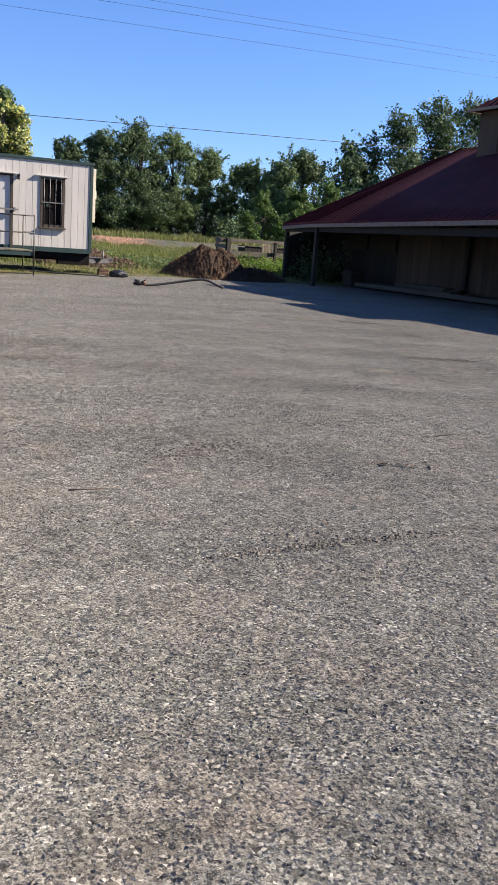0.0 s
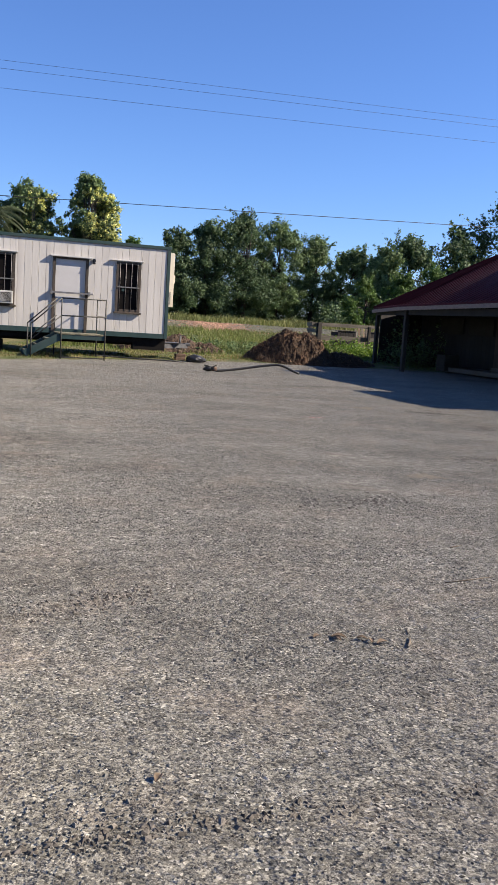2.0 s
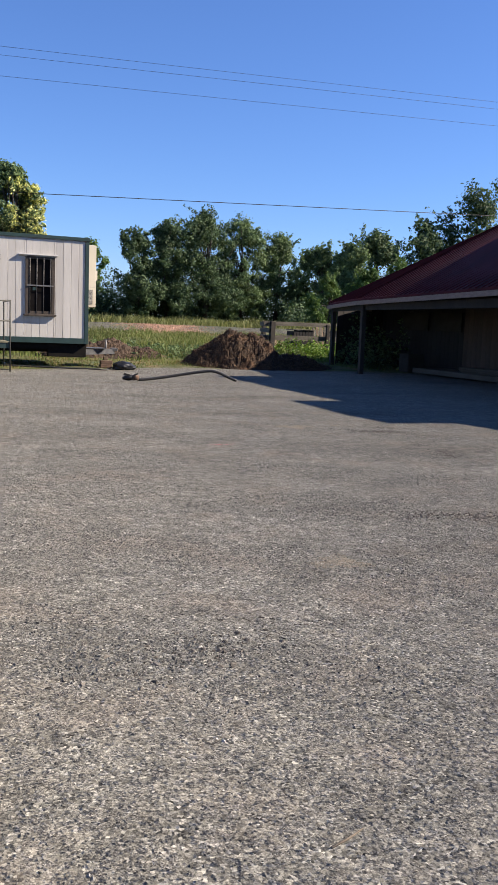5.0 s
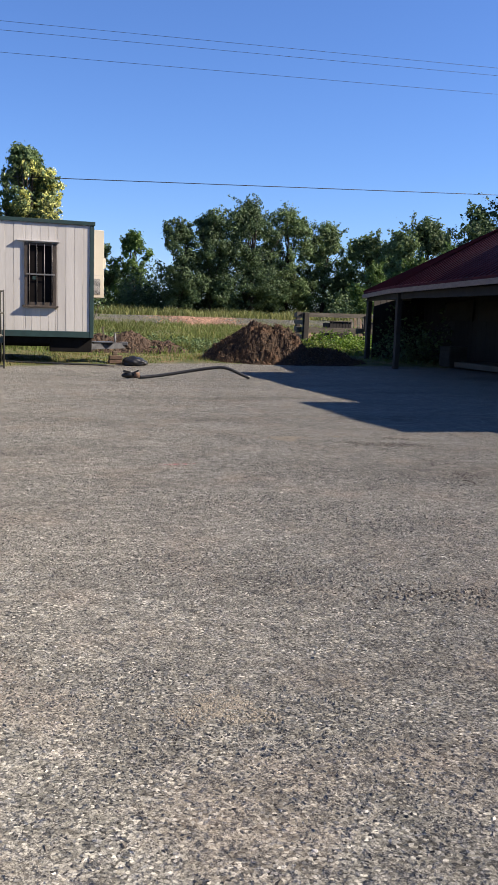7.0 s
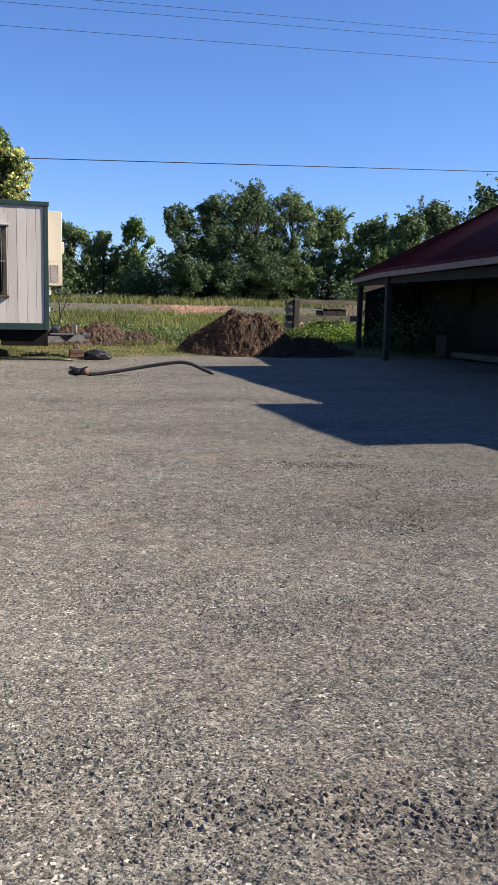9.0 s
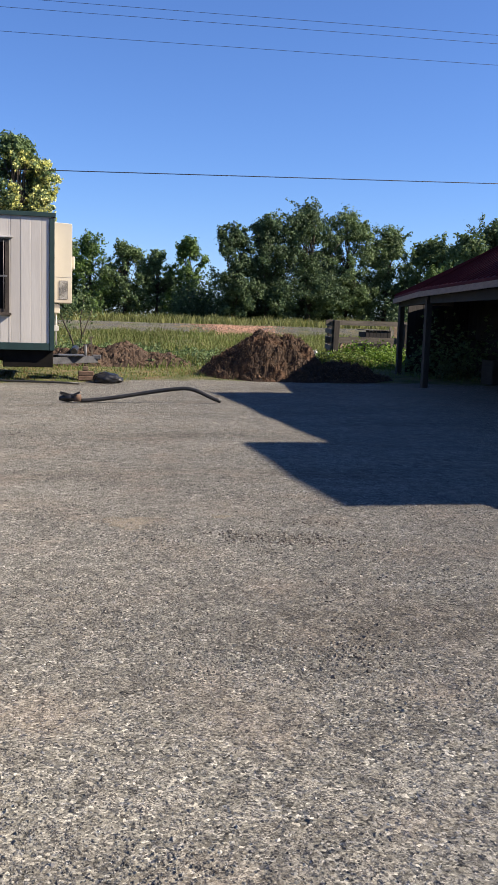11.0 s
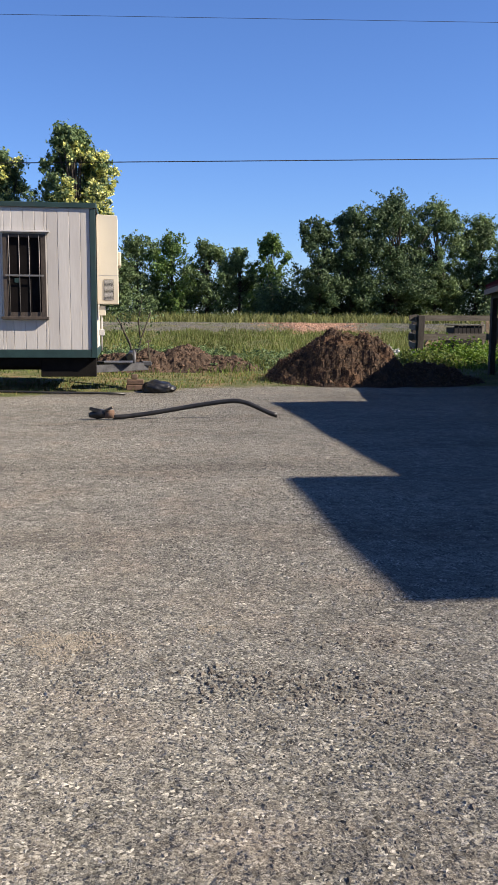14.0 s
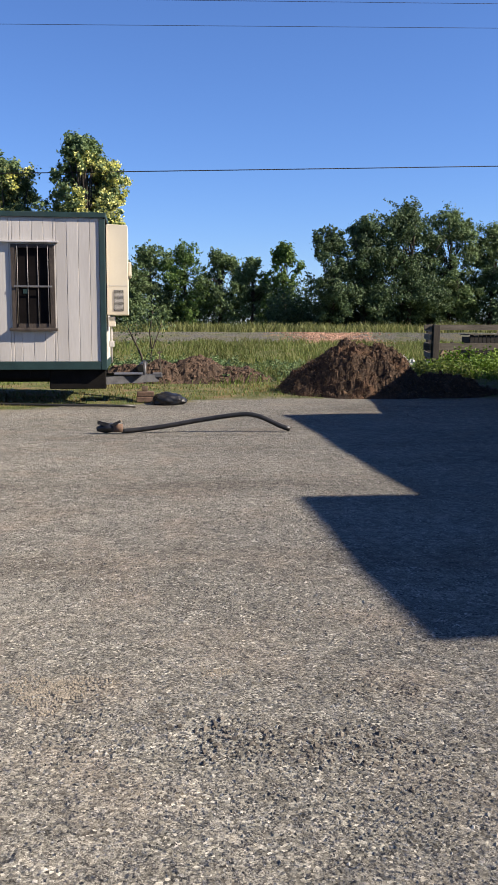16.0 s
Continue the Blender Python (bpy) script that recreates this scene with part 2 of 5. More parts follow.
M_BARNWOOD = surface("barn_board", (0.0375, 0.0255, 0.0195), (0.075, 0.0525, 0.0405), 3, 0.85, 0.5, stretch=(1, 1, 0.15), vary=0.2)
# near-black wood; on the barn's inner walls the colour stands in for deep shade
M_DARK_SHADE_WOOD = surface("dark_shade_board", (0.009, 0.0075, 0.0075), (0.0225, 0.0188, 0.0173), 4, 0.85, 0.4, stretch=(1, 1, 0.2), vary=0.2)
M_POST = surface("grey_post_wood", (0.0165, 0.0135, 0.0112), (0.045, 0.0375, 0.03), 7, 0.9, 0.6, stretch=(1, 1, 0.2), vary=0.15)
M_RAILWOOD = surface("fence_rail_wood", (0.045, 0.0382, 0.03), (0.12, 0.104, 0.0825), 6, 0.9, 0.6, stretch=(0.2, 0.2, 2), vary=0.2)
M_CARD = surface("dull_board", (0.026, 0.023, 0.02), (0.045, 0.04, 0.035), 3, 0.9, 0.2, vary=0.1, spec=0.1)
M_LUMBER = surface("sawn_lumber", (0.045, 0.0398, 0.0315), (0.0825, 0.0713, 0.0577), 4, 0.85, 0.3, stretch=(1, 0.2, 1), vary=0.2)
M_MANURE = surface("manure_and_straw", (0.012, 0.008, 0.005), (0.062, 0.036, 0.020), 9, 0.95, 1.0, fine=40, grime=(0.085, 0.042, 0.020), grime_scale=1.6)
M_STRAW = surface("straw", (0.028, 0.016, 0.009), (0.13, 0.075, 0.036), 8, 0.9, 0.2, island=0.8)
M_DIRT = surface("brown_soil", (0.022, 0.014, 0.009), (0.078, 0.048, 0.030), 5, 0.95, 1.0, fine=30, grime=(0.03, 0.02, 0.013), grime_scale=2.2)
M_CLOD = surface("soil_clods", (0.03, 0.019, 0.012), (0.095, 0.058, 0.036), 9, 0.95, 0.6, island=0.45)
M_RUST = surface("rust_red_stone", (0.195, 0.0975, 0.06), (0.33, 0.21, 0.143), 9, 0.95, 0.6, island=0.4)
M_PEBBLE = surface("pebbles", (0.086, 0.083, 0.074), (0.155, 0.15, 0.136), 30, 0.95, 0.3, island=0.55, spec=0.15)
M_DARKSTONE = surface("dark_stones", (0.055, 0.049, 0.042), (0.125, 0.111, 0.094), 30, 0.95, 0.4, island=0.5, spec=0.2)
M_PALESTONE = surface("pale_stones", (0.27, 0.251, 0.221), (0.39, 0.367, 0.33), 30, 0.8, 0.2, island=0.3)
M_PINK = surface("pink_marking_paint", (0.338, 0.12, 0.128), (0.45, 0.203, 0.203), 30, 0.9, 0.2, island=0.3)
# paler than the near pebbles: the far yard's brighter look is in this colour
M_COARSE = surface("coarse_stones", (0.15, 0.146, 0.13), (0.26, 0.254, 0.229), 30, 0.95, 0.3, island=0.5, spec=0.15)
M_WHITE = surface("white_scrap", (0.34, 0.33, 0.31), (0.46, 0.45, 0.43), 6, 0.7, 0.2)
M_BARK = surface("bark", (0.0225, 0.018, 0.0135), (0.075, 0.06, 0.045), 6, 0.95, 1.0, stretch=(1, 1, 0.25))
M_LOG = surface("split_log", (0.075, 0.0488, 0.03), (0.195, 0.143, 0.0975), 8, 0.9, 0.6, vary=0.35)
M_WIRE = surface("black_cable", (0.006, 0.006, 0.0075), (0.015, 0.015, 0.0188), 9, 0.5, 0)
M_TWIG = surface("dry_twig", (0.07, 0.055, 0.04), (0.16, 0.13, 0.095), 20, 0.9, 0.4)
M_DRYLEAF = surface("dry_leaf", (0.06, 0.042, 0.026), (0.14, 0.10, 0.066), 25, 0.85, 0.3)
M_SAND = surface("pale_sand", (0.18, 0.157, 0.122), (0.25, 0.22, 0.172), 14, 0.95, 0.6, fine=150)
M_LEAF_DARK = leafy("dark_oak_leaf", (0.034, 0.06, 0.026), (0.105, 0.155, 0.068))
M_LEAF_MID = leafy("green_leaf", (0.0522, 0.0902, 0.0323), (0.162, 0.223, 0.0931))
M_LEAF_LIGHT = leafy("light_leaf", (0.045, 0.09, 0.018), (0.135, 0.207, 0.054))
M_FLOWER = leafy("cream_yellow_blossom", (0.58, 0.58, 0.14), (0.80, 0.79, 0.34), 0.25)
M_GRASS = leafy("grass_blade", (0.064, 0.104, 0.016), (0.16, 0.192, 0.048), 0.35)
M_DRYGRASS = leafy("dry_grass_blade", (0.08, 0.1, 0.024), (0.184, 0.184, 0.064), 0.35)
M_WEED = leafy("weed_leaf", (0.048, 0.104, 0.0096), (0.136, 0.208, 0.024), 0.35)
M_THATCH = leafy("dry_thatch_blade", (0.13, 0.10, 0.04), (0.27, 0.21, 0.09), 0.3)
M_PALM = leafy("palm_frond", (0.04, 0.056, 0.024), (0.08, 0.096, 0.048), 0.2)

# ---- mesh helpers ----


def bm_box(bm, x0, x1, y0, y1, z0, z1, bevel=0.0):
    vs = [bm.verts.new((x, y, z)) for x in (x0, x1) for y in (y0, y1) for z in (z0, z1)]
    fs = [bm.faces.new([vs[i] for i in q]) for q in ((0, 1, 3, 2), (4, 6, 7, 5), (0, 4, 5, 1), (2, 3, 7, 6), (0, 2, 6, 4), (1, 5, 7, 3))]
    if bevel:
        es = {e for f in fs for e in f.edges}
        bmesh.ops.bevel(bm, geom=list(es), offset=bevel, segments=1, affect='EDGES')
    return bm


def box(*a, bevel=0.0):
    return bm_box(bmesh.new(), *a, bevel=bevel)


def beam(bm, p, q, w, h, roll=0.0):
    """A bar from p to q, w wide and h high."""
    p, q = Vector(p), Vector(q)
    d = (q - p).normalized()
    up = Vector((0, 0, 1)) if abs(d.z) < 0.98 else Vector((0, 1, 0))
    s = d.cross(up).normalized()
    u = s.cross(d)
    if roll:
        r = Matrix.Rotation(roll, 3, d)
        s, u = r @ s, r @ u
    vs = [bm.verts.new(c + s * a * w / 2 + u * b * h / 2) for c in (p, q) for a, b in ((-1, -1), (1, -1), (1, 1), (-1, 1))]
    for f in ((3, 2, 1, 0), (4, 5, 6, 7), (0, 1, 5, 4), (1, 2, 6, 5), (2, 3, 7, 6), (3, 0, 4, 7)):
        bm.faces.new([vs[i] for i in f])
    return bm


def tube(bm, pts, radii, n=8, cap=True):
    """A round bar through pts."""
    pts = [Vector(p) for p in pts]
    if not isinstance(radii, (list, tuple)):
        radii = [radii] * len(pts)
    rings = []
    for i, p in enumerate(pts):
        d = (pts[min(i + 1, len(pts) - 1)] - pts[max(i - 1, 0)]).normalized()
        up = Vector((0, 0, 1)) if abs(d.z) < 0.9 else Vector((0, 1, 0))
        s = d.cross(up).normalized()
        u = s.cross(d)
        rings.append([bm.verts.new(p + (s * math.cos(a) + u * math.sin(a)) * radii[i]) for a in (2 * math.pi * k / n for k in range(n))])
    for a, b in zip(rings, rings[1:]):
        for k in range(n):
            f = bm.faces.new((a[k], a[(k + 1) % n], b[(k + 1) % n], b[k]))
            f.smooth = True
    if cap:
        bm.faces.new(rings[0][::-1])
        bm.faces.new(rings[-1])
    return bm


def thing(name, at, label, category, group="", kind=""):
    ob = new(name)
    ob.location = at
    ob.empty_display_size = 0.1
    return tagged(ob, label, category, group, kind)


def base_of(ob):
    while ob.parent:
        ob = ob.parent
    return Vector(ob.location)


def part(name, bm, material, parent, label=""):
    """One mesh under a thing or part; bm is in world metres."""
    me = bpy.data.meshes.new(name)
    bmesh.ops.recalc_face_normals(bm, faces=bm.faces)
    bmesh.ops.translate(bm, vec=-base_of(parent), verts=bm.verts)
    bm.to_mesh(me)
    bm.free()
    me.materials.append(material)
    ob = new(name, me)
    ob.parent = parent
    return tagged(ob, label)


def solo(name, bm, material, at, label, category, group="", kind=""):
    me = bpy.data.meshes.new(name)
    bmesh.ops.recalc_face_normals(bm, faces=bm.faces)
    bmesh.ops.translate(bm, vec=-Vector(at), verts=bm.verts)
    bm.to_mesh(me)
    bm.free()
    me.materials.append(material)
    ob = new(name, me)
    ob.location = at
    return tagged(ob, label, category, group, kind)


def piece(name, me, parent, at):
    """A piece that shares its mesh; at is in world metres."""
    ob = new(name, me)
    ob.parent = parent
    ob.location = Vector(at) - base_of(parent)
    return ob


def box_mesh(name, sx, sy, sz, material, bevel=0.0):
    bm = box(-sx / 2, sx / 2, -sy / 2, sy / 2, -sz / 2, sz / 2, bevel=bevel)
    bmesh.ops.recalc_face_normals(bm, faces=bm.faces)
    me = bpy.data.meshes.new(name)
    bm.to_mesh(me)
    bm.free()
    me.materials.append(material)
    return me


def array_mesh(name, verts, faces, material):
    """A mesh from numpy arrays; all faces have the same number of corners."""
    me = bpy.data.meshes.new(name)
    nv, (nf, k) = len(verts), faces.shape
    me.vertices.add(nv)
    me.vertices.foreach_set("co", np.ascontiguousarray(verts, dtype=np.float32).ravel())
    me.loops.add(nf * k)
    me.loops.foreach_set("vertex_index", np.ascontiguousarray(faces, dtype=np.int32).ravel())
    me.polygons.add(nf)
    me.polygons.foreach_set("loop_start", np.arange(0, nf * k, k, dtype=np.int32))
    me.polygons.foreach_set("loop_total", np.full(nf, k, dtype=np.int32))
    me.polygons.foreach_set("use_smooth", np.zeros(nf, dtype=bool))
    me.update(calc_edges=True)
    me.materials.append(material)
    return me


RNG = np.random.default_rng(7)


def unit(n):
    v = RNG.normal(size=(n, 3))
    return v / np.linalg.norm(v, axis=1)[:, None]


def leaf_arrays(pts, size, flat=0.0, facing=None):
    """A four-cornered pointed leaf at each point, turned at random or roughly towards the given way."""
    n = len(pts)
    if facing is None:
        d = unit(n)
        d[:, 2] *= 1 - flat
    else:
        nrm = facing + 0.85 * unit(n)
        d = np.cross(nrm, unit(n))
    d /= np.linalg.norm(d, axis=1)[:, None] + 1e-9
    e = np.cross(d, unit(n)) if facing is None else np.cross(nrm, d)
    e /= np.linalg.norm(e, axis=1)[:, None] + 1e-9
    s = (size * RNG.uniform(0.6, 1.4, n))[:, None]
    nrm = np.cross(d, e)
    v = np.stack([pts - d * s * 0.5, pts + e * s * 0.32 + nrm * s * 0.1, pts + d * s * 0.5, pts - e * s * 0.32 + nrm * s * 0.1], 1).reshape(-1, 3)
    return v, np.arange(4 * n).reshape(-1, 4)


def blade_arrays(x, y, z, h, w, lean):
    """Bent grass blades: two quads each, narrowing."""
    n = len(x)
    a = RNG.uniform(0, 2 * math.pi, n)
    s = np.stack([np.cos(a), np.sin(a), np.zeros(n)], 1) * (w / 2)[:, None]
    b = RNG.uniform(0, 2 * math.pi, n)
    t = np.stack([np.cos(b), np.sin(b), np.zeros(n)], 1) * (lean * h)[:, None]
    p = np.stack([x, y, z], 1)
    up = np.stack([np.zeros(n), np.zeros(n), h], 1)
    m = p + up * 0.55 + t * 0.3
    q = p + up + t
    v = np.stack([p - s, p + s, m + s * 0.8, m - s * 0.8, q + s * 0.15, q - s * 0.15], 1).reshape(-1, 3)
    i = 6 * np.arange(n)[:, None]
    f = np.concatenate([i + [0, 1, 2, 3], i + [3, 2, 4, 5]], 0)
    return v, f


def stone_arrays(x, y, z, r):
    """Angular broken chips: a skewed four-sided foot and a short tilted ridge, six triangles each."""
    n = len(x)
    base = np.array([(1, 0.75, -0.45), (-0.9, 0.85, -0.45), (-1, -0.7, -0.45), (0.95, -0.8, -0.45), (0.62, 0.2, 0.40), (-0.6, -0.2, 0.36)])
    a = RNG.uniform(0, 6.28, n)
    c, s = np.cos(a), np.sin(a)
    v = base[None] * RNG.uniform(0.75, 1.2, (n, 6, 1)) + RNG.normal(0, 0.13, (n, 6, 3))
    v[:, :, 1] *= RNG.uniform(0.6, 1.1, (n, 1))
    vx = v[..., 0] * c[:, None] - v[..., 1] * s[:, None]
    vy = v[..., 0] * s[:, None] + v[..., 1] * c[:, None]
    v = np.stack([vx, vy, v[..., 2] * 0.9], 2) * r[:, None, None] + np.stack([x, y, z], 1)[:, None]
    tri = np.array([(3, 0, 4), (0, 1, 4), (1, 5, 4), (1, 2, 5), (2, 3, 5), (3, 4, 5)])
    return v.reshape(-1, 3), (6 * np.arange(n)[:, None, None] + tri[None]).reshape(-1, 3)


# ---- ground ----


def smooth(a, b, v):
    t = np.clip((v - a) / (b - a), 0, 1)
    return t * t * (3 - 2 * t)


def gz(x, y):
    """Height of the ground: a level yard, then grass rising to a gravel bank."""
    x, y = np.asarray(x, float), np.asarray(y, float)
    rise = 0.16 * smooth(30, 38, y) + 0.55 * smooth(36, 51, y) + 0.38 * smooth(51, 54, y) + 0.35 * smooth(58, 70, y)
    edge = np.minimum(np.maximum(23.9 + 0.55 * x, 24.4), 28.55)
    lip = 0.05 * smooth(-0.2, 0.9, y - edge)
    wob = 0.018 * np.sin(0.9 * x + 0.5 * y) * np.sin(0.7 * y - 0.35 * x + 1) + 0.012 * np.sin(2.3 * x + 1.1 * y + 2) * np.sin(1.9 * y)
    return rise + lip + wob * smooth(-30, -5, y) * (1 - smooth(60, 90, y)) - 0.01


def gz1(x, y):
    return float(gz(x, y))


xs = np.unique(np.concatenate([np.array([-3000, -1200, -500, -250, -120, -60]), np.arange(-40, 50, 0.5), np.array([55, 70, 110, 250, 500, 1200, 3000])]))
ys = np.unique(np.concatenate([np.array([-3000, -1200, -500, -200, -80, -40]), np.arange(-25, 60, 0.5), np.array([61, 63, 65, 70, 80, 110, 160, 300, 700, 1500, 3000])]))
gx, gy = np.meshgrid(xs, ys)
gv = np.stack([gx, gy, gz(gx, gy)], -1).reshape(-1, 3)
nx = len(xs)
gi = (np.arange(len(ys) - 1)[:, None] * nx + np.arange(nx - 1)[None]).ravel()
ground_me = array_mesh("ground", gv, np.stack([gi, gi + 1, gi + nx + 1, gi + nx], 1), M_GROUND)
ground_me.polygons.foreach_set("use_smooth", np.ones(len(gi), dtype=bool))
tagged(new("ground", ground_me), "grey crushed-gravel yard with dusty worn patches, grass beyond", "ground", kind="structure")

# ---- office trailer ----
TY, TX0, TX1, TD = 27.18, -4.0, 6.38, 3.05          # front face, ends, depth
WIN1, WIN2, DOOR = (4.77, 5.48, 1.41, 2.88), (1.08, 1.80, 1.41, 2.88), (2.90, 3.90, 0.74, 2.88)
OPENINGS = (WIN1, WIN2, DOOR)


def wall_pieces(x0, x1, z0, z1, holes):
    """Rectangles that fill a wall around its holes."""
    cuts = sorted({x0, x1, *[v for hole in holes for v in hole[:2]]})
    for a, b in zip(cuts, cuts[1:]):
        mid = (a + b) / 2
        inside = [hole for hole in holes if hole[0] < mid < hole[1]]
        if not inside:
            yield a, b, z0, z1
        for hole in inside:
            if hole[2] > z0:
                yield a, b, z0, hole[2]
            if hole[3] < z1:
                yield a, b, hole[3], z1


def build_trailer():
    t = thing("office_trailer", (1.2, TY + TD / 2, 0), "off-white wood-sided office trailer with dark green trim, barred windows", "trailer")
    bm = bmesh.new()
    for a, b, c, d in wall_pieces(TX0, TX1 - 0.02, 0.80, 3.36, OPENINGS):
        bm_box(bm, a, b, TY + 0.02, TY + 0.10, c, d)
    part("front_wall", bm, M_SIDING, t)
    part("end_wall", box(TX1 - 0.1, TX1 - 0.015, TY + 0.1, TY + TD, 0.8, 3.36), M_SIDING, t)
    part("end_wall", box(TX0, TX0 + 0.1, TY + 0.1, TY + TD, 0.8, 3.36), M_SIDING, t)
    part("back_wall", box(TX0 + 0.1, TX1 - 0.1, TY + TD - 0.1, TY + TD, 0.8, 3.36), M_SIDING, t)
    part("floor_deck", box(TX0, TX1 - 0.01, TY + 0.02, TY + TD, 0.70, 0.80), M_INSIDE, t)
    part("inner_lining", box(TX0 + 0.1, TX1 - 0.1, TY + 1.7, TY + 1.75, 0.8, 3.3), M_INSIDE, t)
    # roof with a thin green edge
    part("roof", box(TX0 - 0.03, TX1 + 0.02, TY - 0.01, TY + TD + 0.03, 3.36, 3.43), M_STEEL_DARK, t)
    part("roof_edge_trim", box(TX0 - 0.04, TX1 + 0.03, TY - 0.03, TY - 0.01, 3.355, 3.445, bevel=0.006), M_GREEN, t)
    part("roof_edge_trim", box(TX1 + 0.02, TX1 + 0.04, TY - 0.01, TY + TD, 3.355, 3.445, bevel=0.006), M_GREEN, t)
    part("base_trim", box(TX0, TX1 - 0.086, TY - 0.012, TY + 0.02, 0.665, 0.81, bevel=0.006), M_GREEN, t)
    part("base_trim", box(TX1 - 0.015, TX1 + 0.012, TY + 0.12, TY + TD, 0.665, 0.81, bevel=0.006), M_GREEN, t)
    bm = box(TX1 - 0.085, TX1 + 0.014, TY - 0.016, TY + 0.018, 0.665, 3.34, bevel=0.005)
    bm_box(bm, TX1 - 0.014, TX1 + 0.016, TY + 0.018, TY + 0.12, 0.665, 3.34)
    part("corner_trim", bm, M_GREEN, t)
    # boards
    cache = {}
    x = TX0
    widths = [0.205, 0.2, 0.21, 0.195]
    k = 0
    while x < TX1 - 0.1:
        x2 = min(x + widths[k % 4], TX1 - 0.086)
        cuts = sorted({x, x2, *[v for hole in OPENINGS for v in hole[:2] if x < v < x2]})
        for a, b in zip(cuts, cuts[1:]):
            if b - a < 0.02:
                continue
            for p, q, c, d in wall_pieces(a, b, 0.812, 3.338, [h for h in OPENINGS if h[0] < (a + b) / 2 < h[1]]):
                if not (c < d and p >= a - 1e-6 and q <= b + 1e-6):
                    continue
                key = (round(q - p, 3), round(d - c, 3))
                if key not in cache:
                    cache[key] = box_mesh("siding_board", key[0] - 0.007, 0.016, key[1] - 0.002, M_SIDING, 0.003)
                piece("siding_board", cache[key], t, ((p + q) / 2, TY + 0.012 + 0.001 * (k % 3), (c + d) / 2))
        x, k = x2, k + 1
    for w in (WIN1, WIN2):
        window(t, w)
    door(t)
    # lamp beside the door
    bm = box(4.03, 4.11, TY - 0.10, TY + 0.004, 2.80, 2.90, bevel=0.015)
    tube(bm, [(4.07, TY - 0.07, 2.80), (4.07, TY - 0.085, 2.75)], [0.035, 0.045], 8)
    part("wall_lamp", bm, M_BLACK, t, "small black wall lamp")
    # chassis
    for yy in (TY + 0.55, TY + TD - 0.55):
        bm = bmesh.new()
        bm_box(bm, TX0, TX1 - 0.05, yy - 0.05, yy + 0.05, 0.42, 0.70)
        part("chassis_beam", bm, M_STEEL_DARK, t)
    for xx in np.arange(TX0 + 0.6, TX1, 1.2):
        part("cross_member", box(xx - 0.03, xx + 0.03, TY + 0.06, TY + TD - 0.06, 0.56, 0.70), M_STEEL_DARK, t)
    part("side_rail", box(TX0, 5.36, TY + 0.08, TY + 0.16, 0.5, 0.665), M_STEEL_DARK, t)
    part("front_crossbeam", box(5.36, TX1 - 0.01, TY + 0.10, TY + 0.30, 0.31, 0.66, bevel=0.01), M_STEEL_DARK, t)
    # tongue: two bars that meet at the coupler
    for yy in (TY + 0.4, TY + TD - 0.6):
        part("tongue_bar", beam(bmesh.new(), (6.0, yy, 0.42), (7.32, TY + 0.95, 0.46), 0.09, 0.14), M_TONGUE, t, "worn grey steel tongue bar")
    part("tongue_plate", box(6.5, 7.05, TY + 0.62, TY + 1.3, 0.535, 0.55), M_TONGUE, t)
    bm = tube(bmesh.new(), [(7.08, TY + 0.9, 0.36), (7.08, TY + 0.9, 0.78)], 0.032, 10)
    beam(bm, (7.02, TY + 0.9, 0.775), (7.2, TY + 0.86, 0.80), 0.02, 0.02)
    part("tongue_jack", bm, M_TONGUE, t)
    bm = box(7.22, 7.42, TY + 0.88, TY + 1.02, 0.46, 0.56, bevel=0.02)
    part("coupler", bm, M_TONGUE, t, "grey steel hitch coupler")
    # pier under the sill and a wheel further back
    for px in (1.35, -2.4):
        bm = bmesh.new()
        for i in range(3):
            bm_box(bm, px - 0.2 + 0.01 * i, px + 0.2, TY + 0.25, TY + 0.6, 0.02 + 0.2 * i, 0.21 + 0.2 * i, bevel=0.01)
        part("support_pier", bm, M_STEEL_DARK, t)
    for wx in (-0.4, -1.25):
        bm = tube(bmesh.new(), [(wx, TY + 0.12, 0.37), (wx, TY + 0.15, 0.37), (wx, TY + 0.29, 0.37), (wx, TY + 0.32, 0.37)], [0.32, 0.36, 0.36, 0.32], 24)
        tyre = part("wheel", bm, M_BLACK, t)
        part("rim", tube(bmesh.new(), [(wx, TY + 0.105, 0.37), (wx, TY + 0.118, 0.37)], [0.17, 0.2], 18), M_TONGUE, tyre)
    # wall-hung air conditioner on the end
    ax, ay0, ay1 = TX1 + 0.005, TY + 0.95, TY + 2.0
    bm = bmesh.new()
    prof = [(ax, 1.66), (ax + 0.40, 1.66), (ax + 0.40, 3.325), (ax + 0.385, 3.34), (ax, 3.355)]
    lo = [bm.verts.new((a, ay0, b)) for a, b in prof]
    hi = [bm.verts.new((a, ay1, b)) for a, b in prof]
    bm.faces.new(lo)
    bm.faces.new(hi[::-1])
    for i in range(len(prof)):
        bm.faces.new((lo[i], hi[i], hi[(i + 1) % 5], lo[(i + 1) % 5]))
    bmesh.ops.bevel(bm, geom=list(bm.edges), offset=0.008, segments=1, affect='EDGES')
    ac = part("wall_air_conditioner", bm, M_CREAM, t, "tall cream enamelled wall air conditioner")
    part("grille_recess", box(ax + 0.13, ax + 0.31, ay0 - 0.006, ay0 + 0.002, 1.74, 2.13), M_STEEL_DARK, ac)
    slat = box_mesh("grille_slat", 0.17, 0.008, 0.012, M_GREY_PLASTIC)
    for i in range(17):
        piece("grille_slat", slat, ac, (ax + 0.22, ay0 - 0.01, 1.755 + 0.0225 * i))
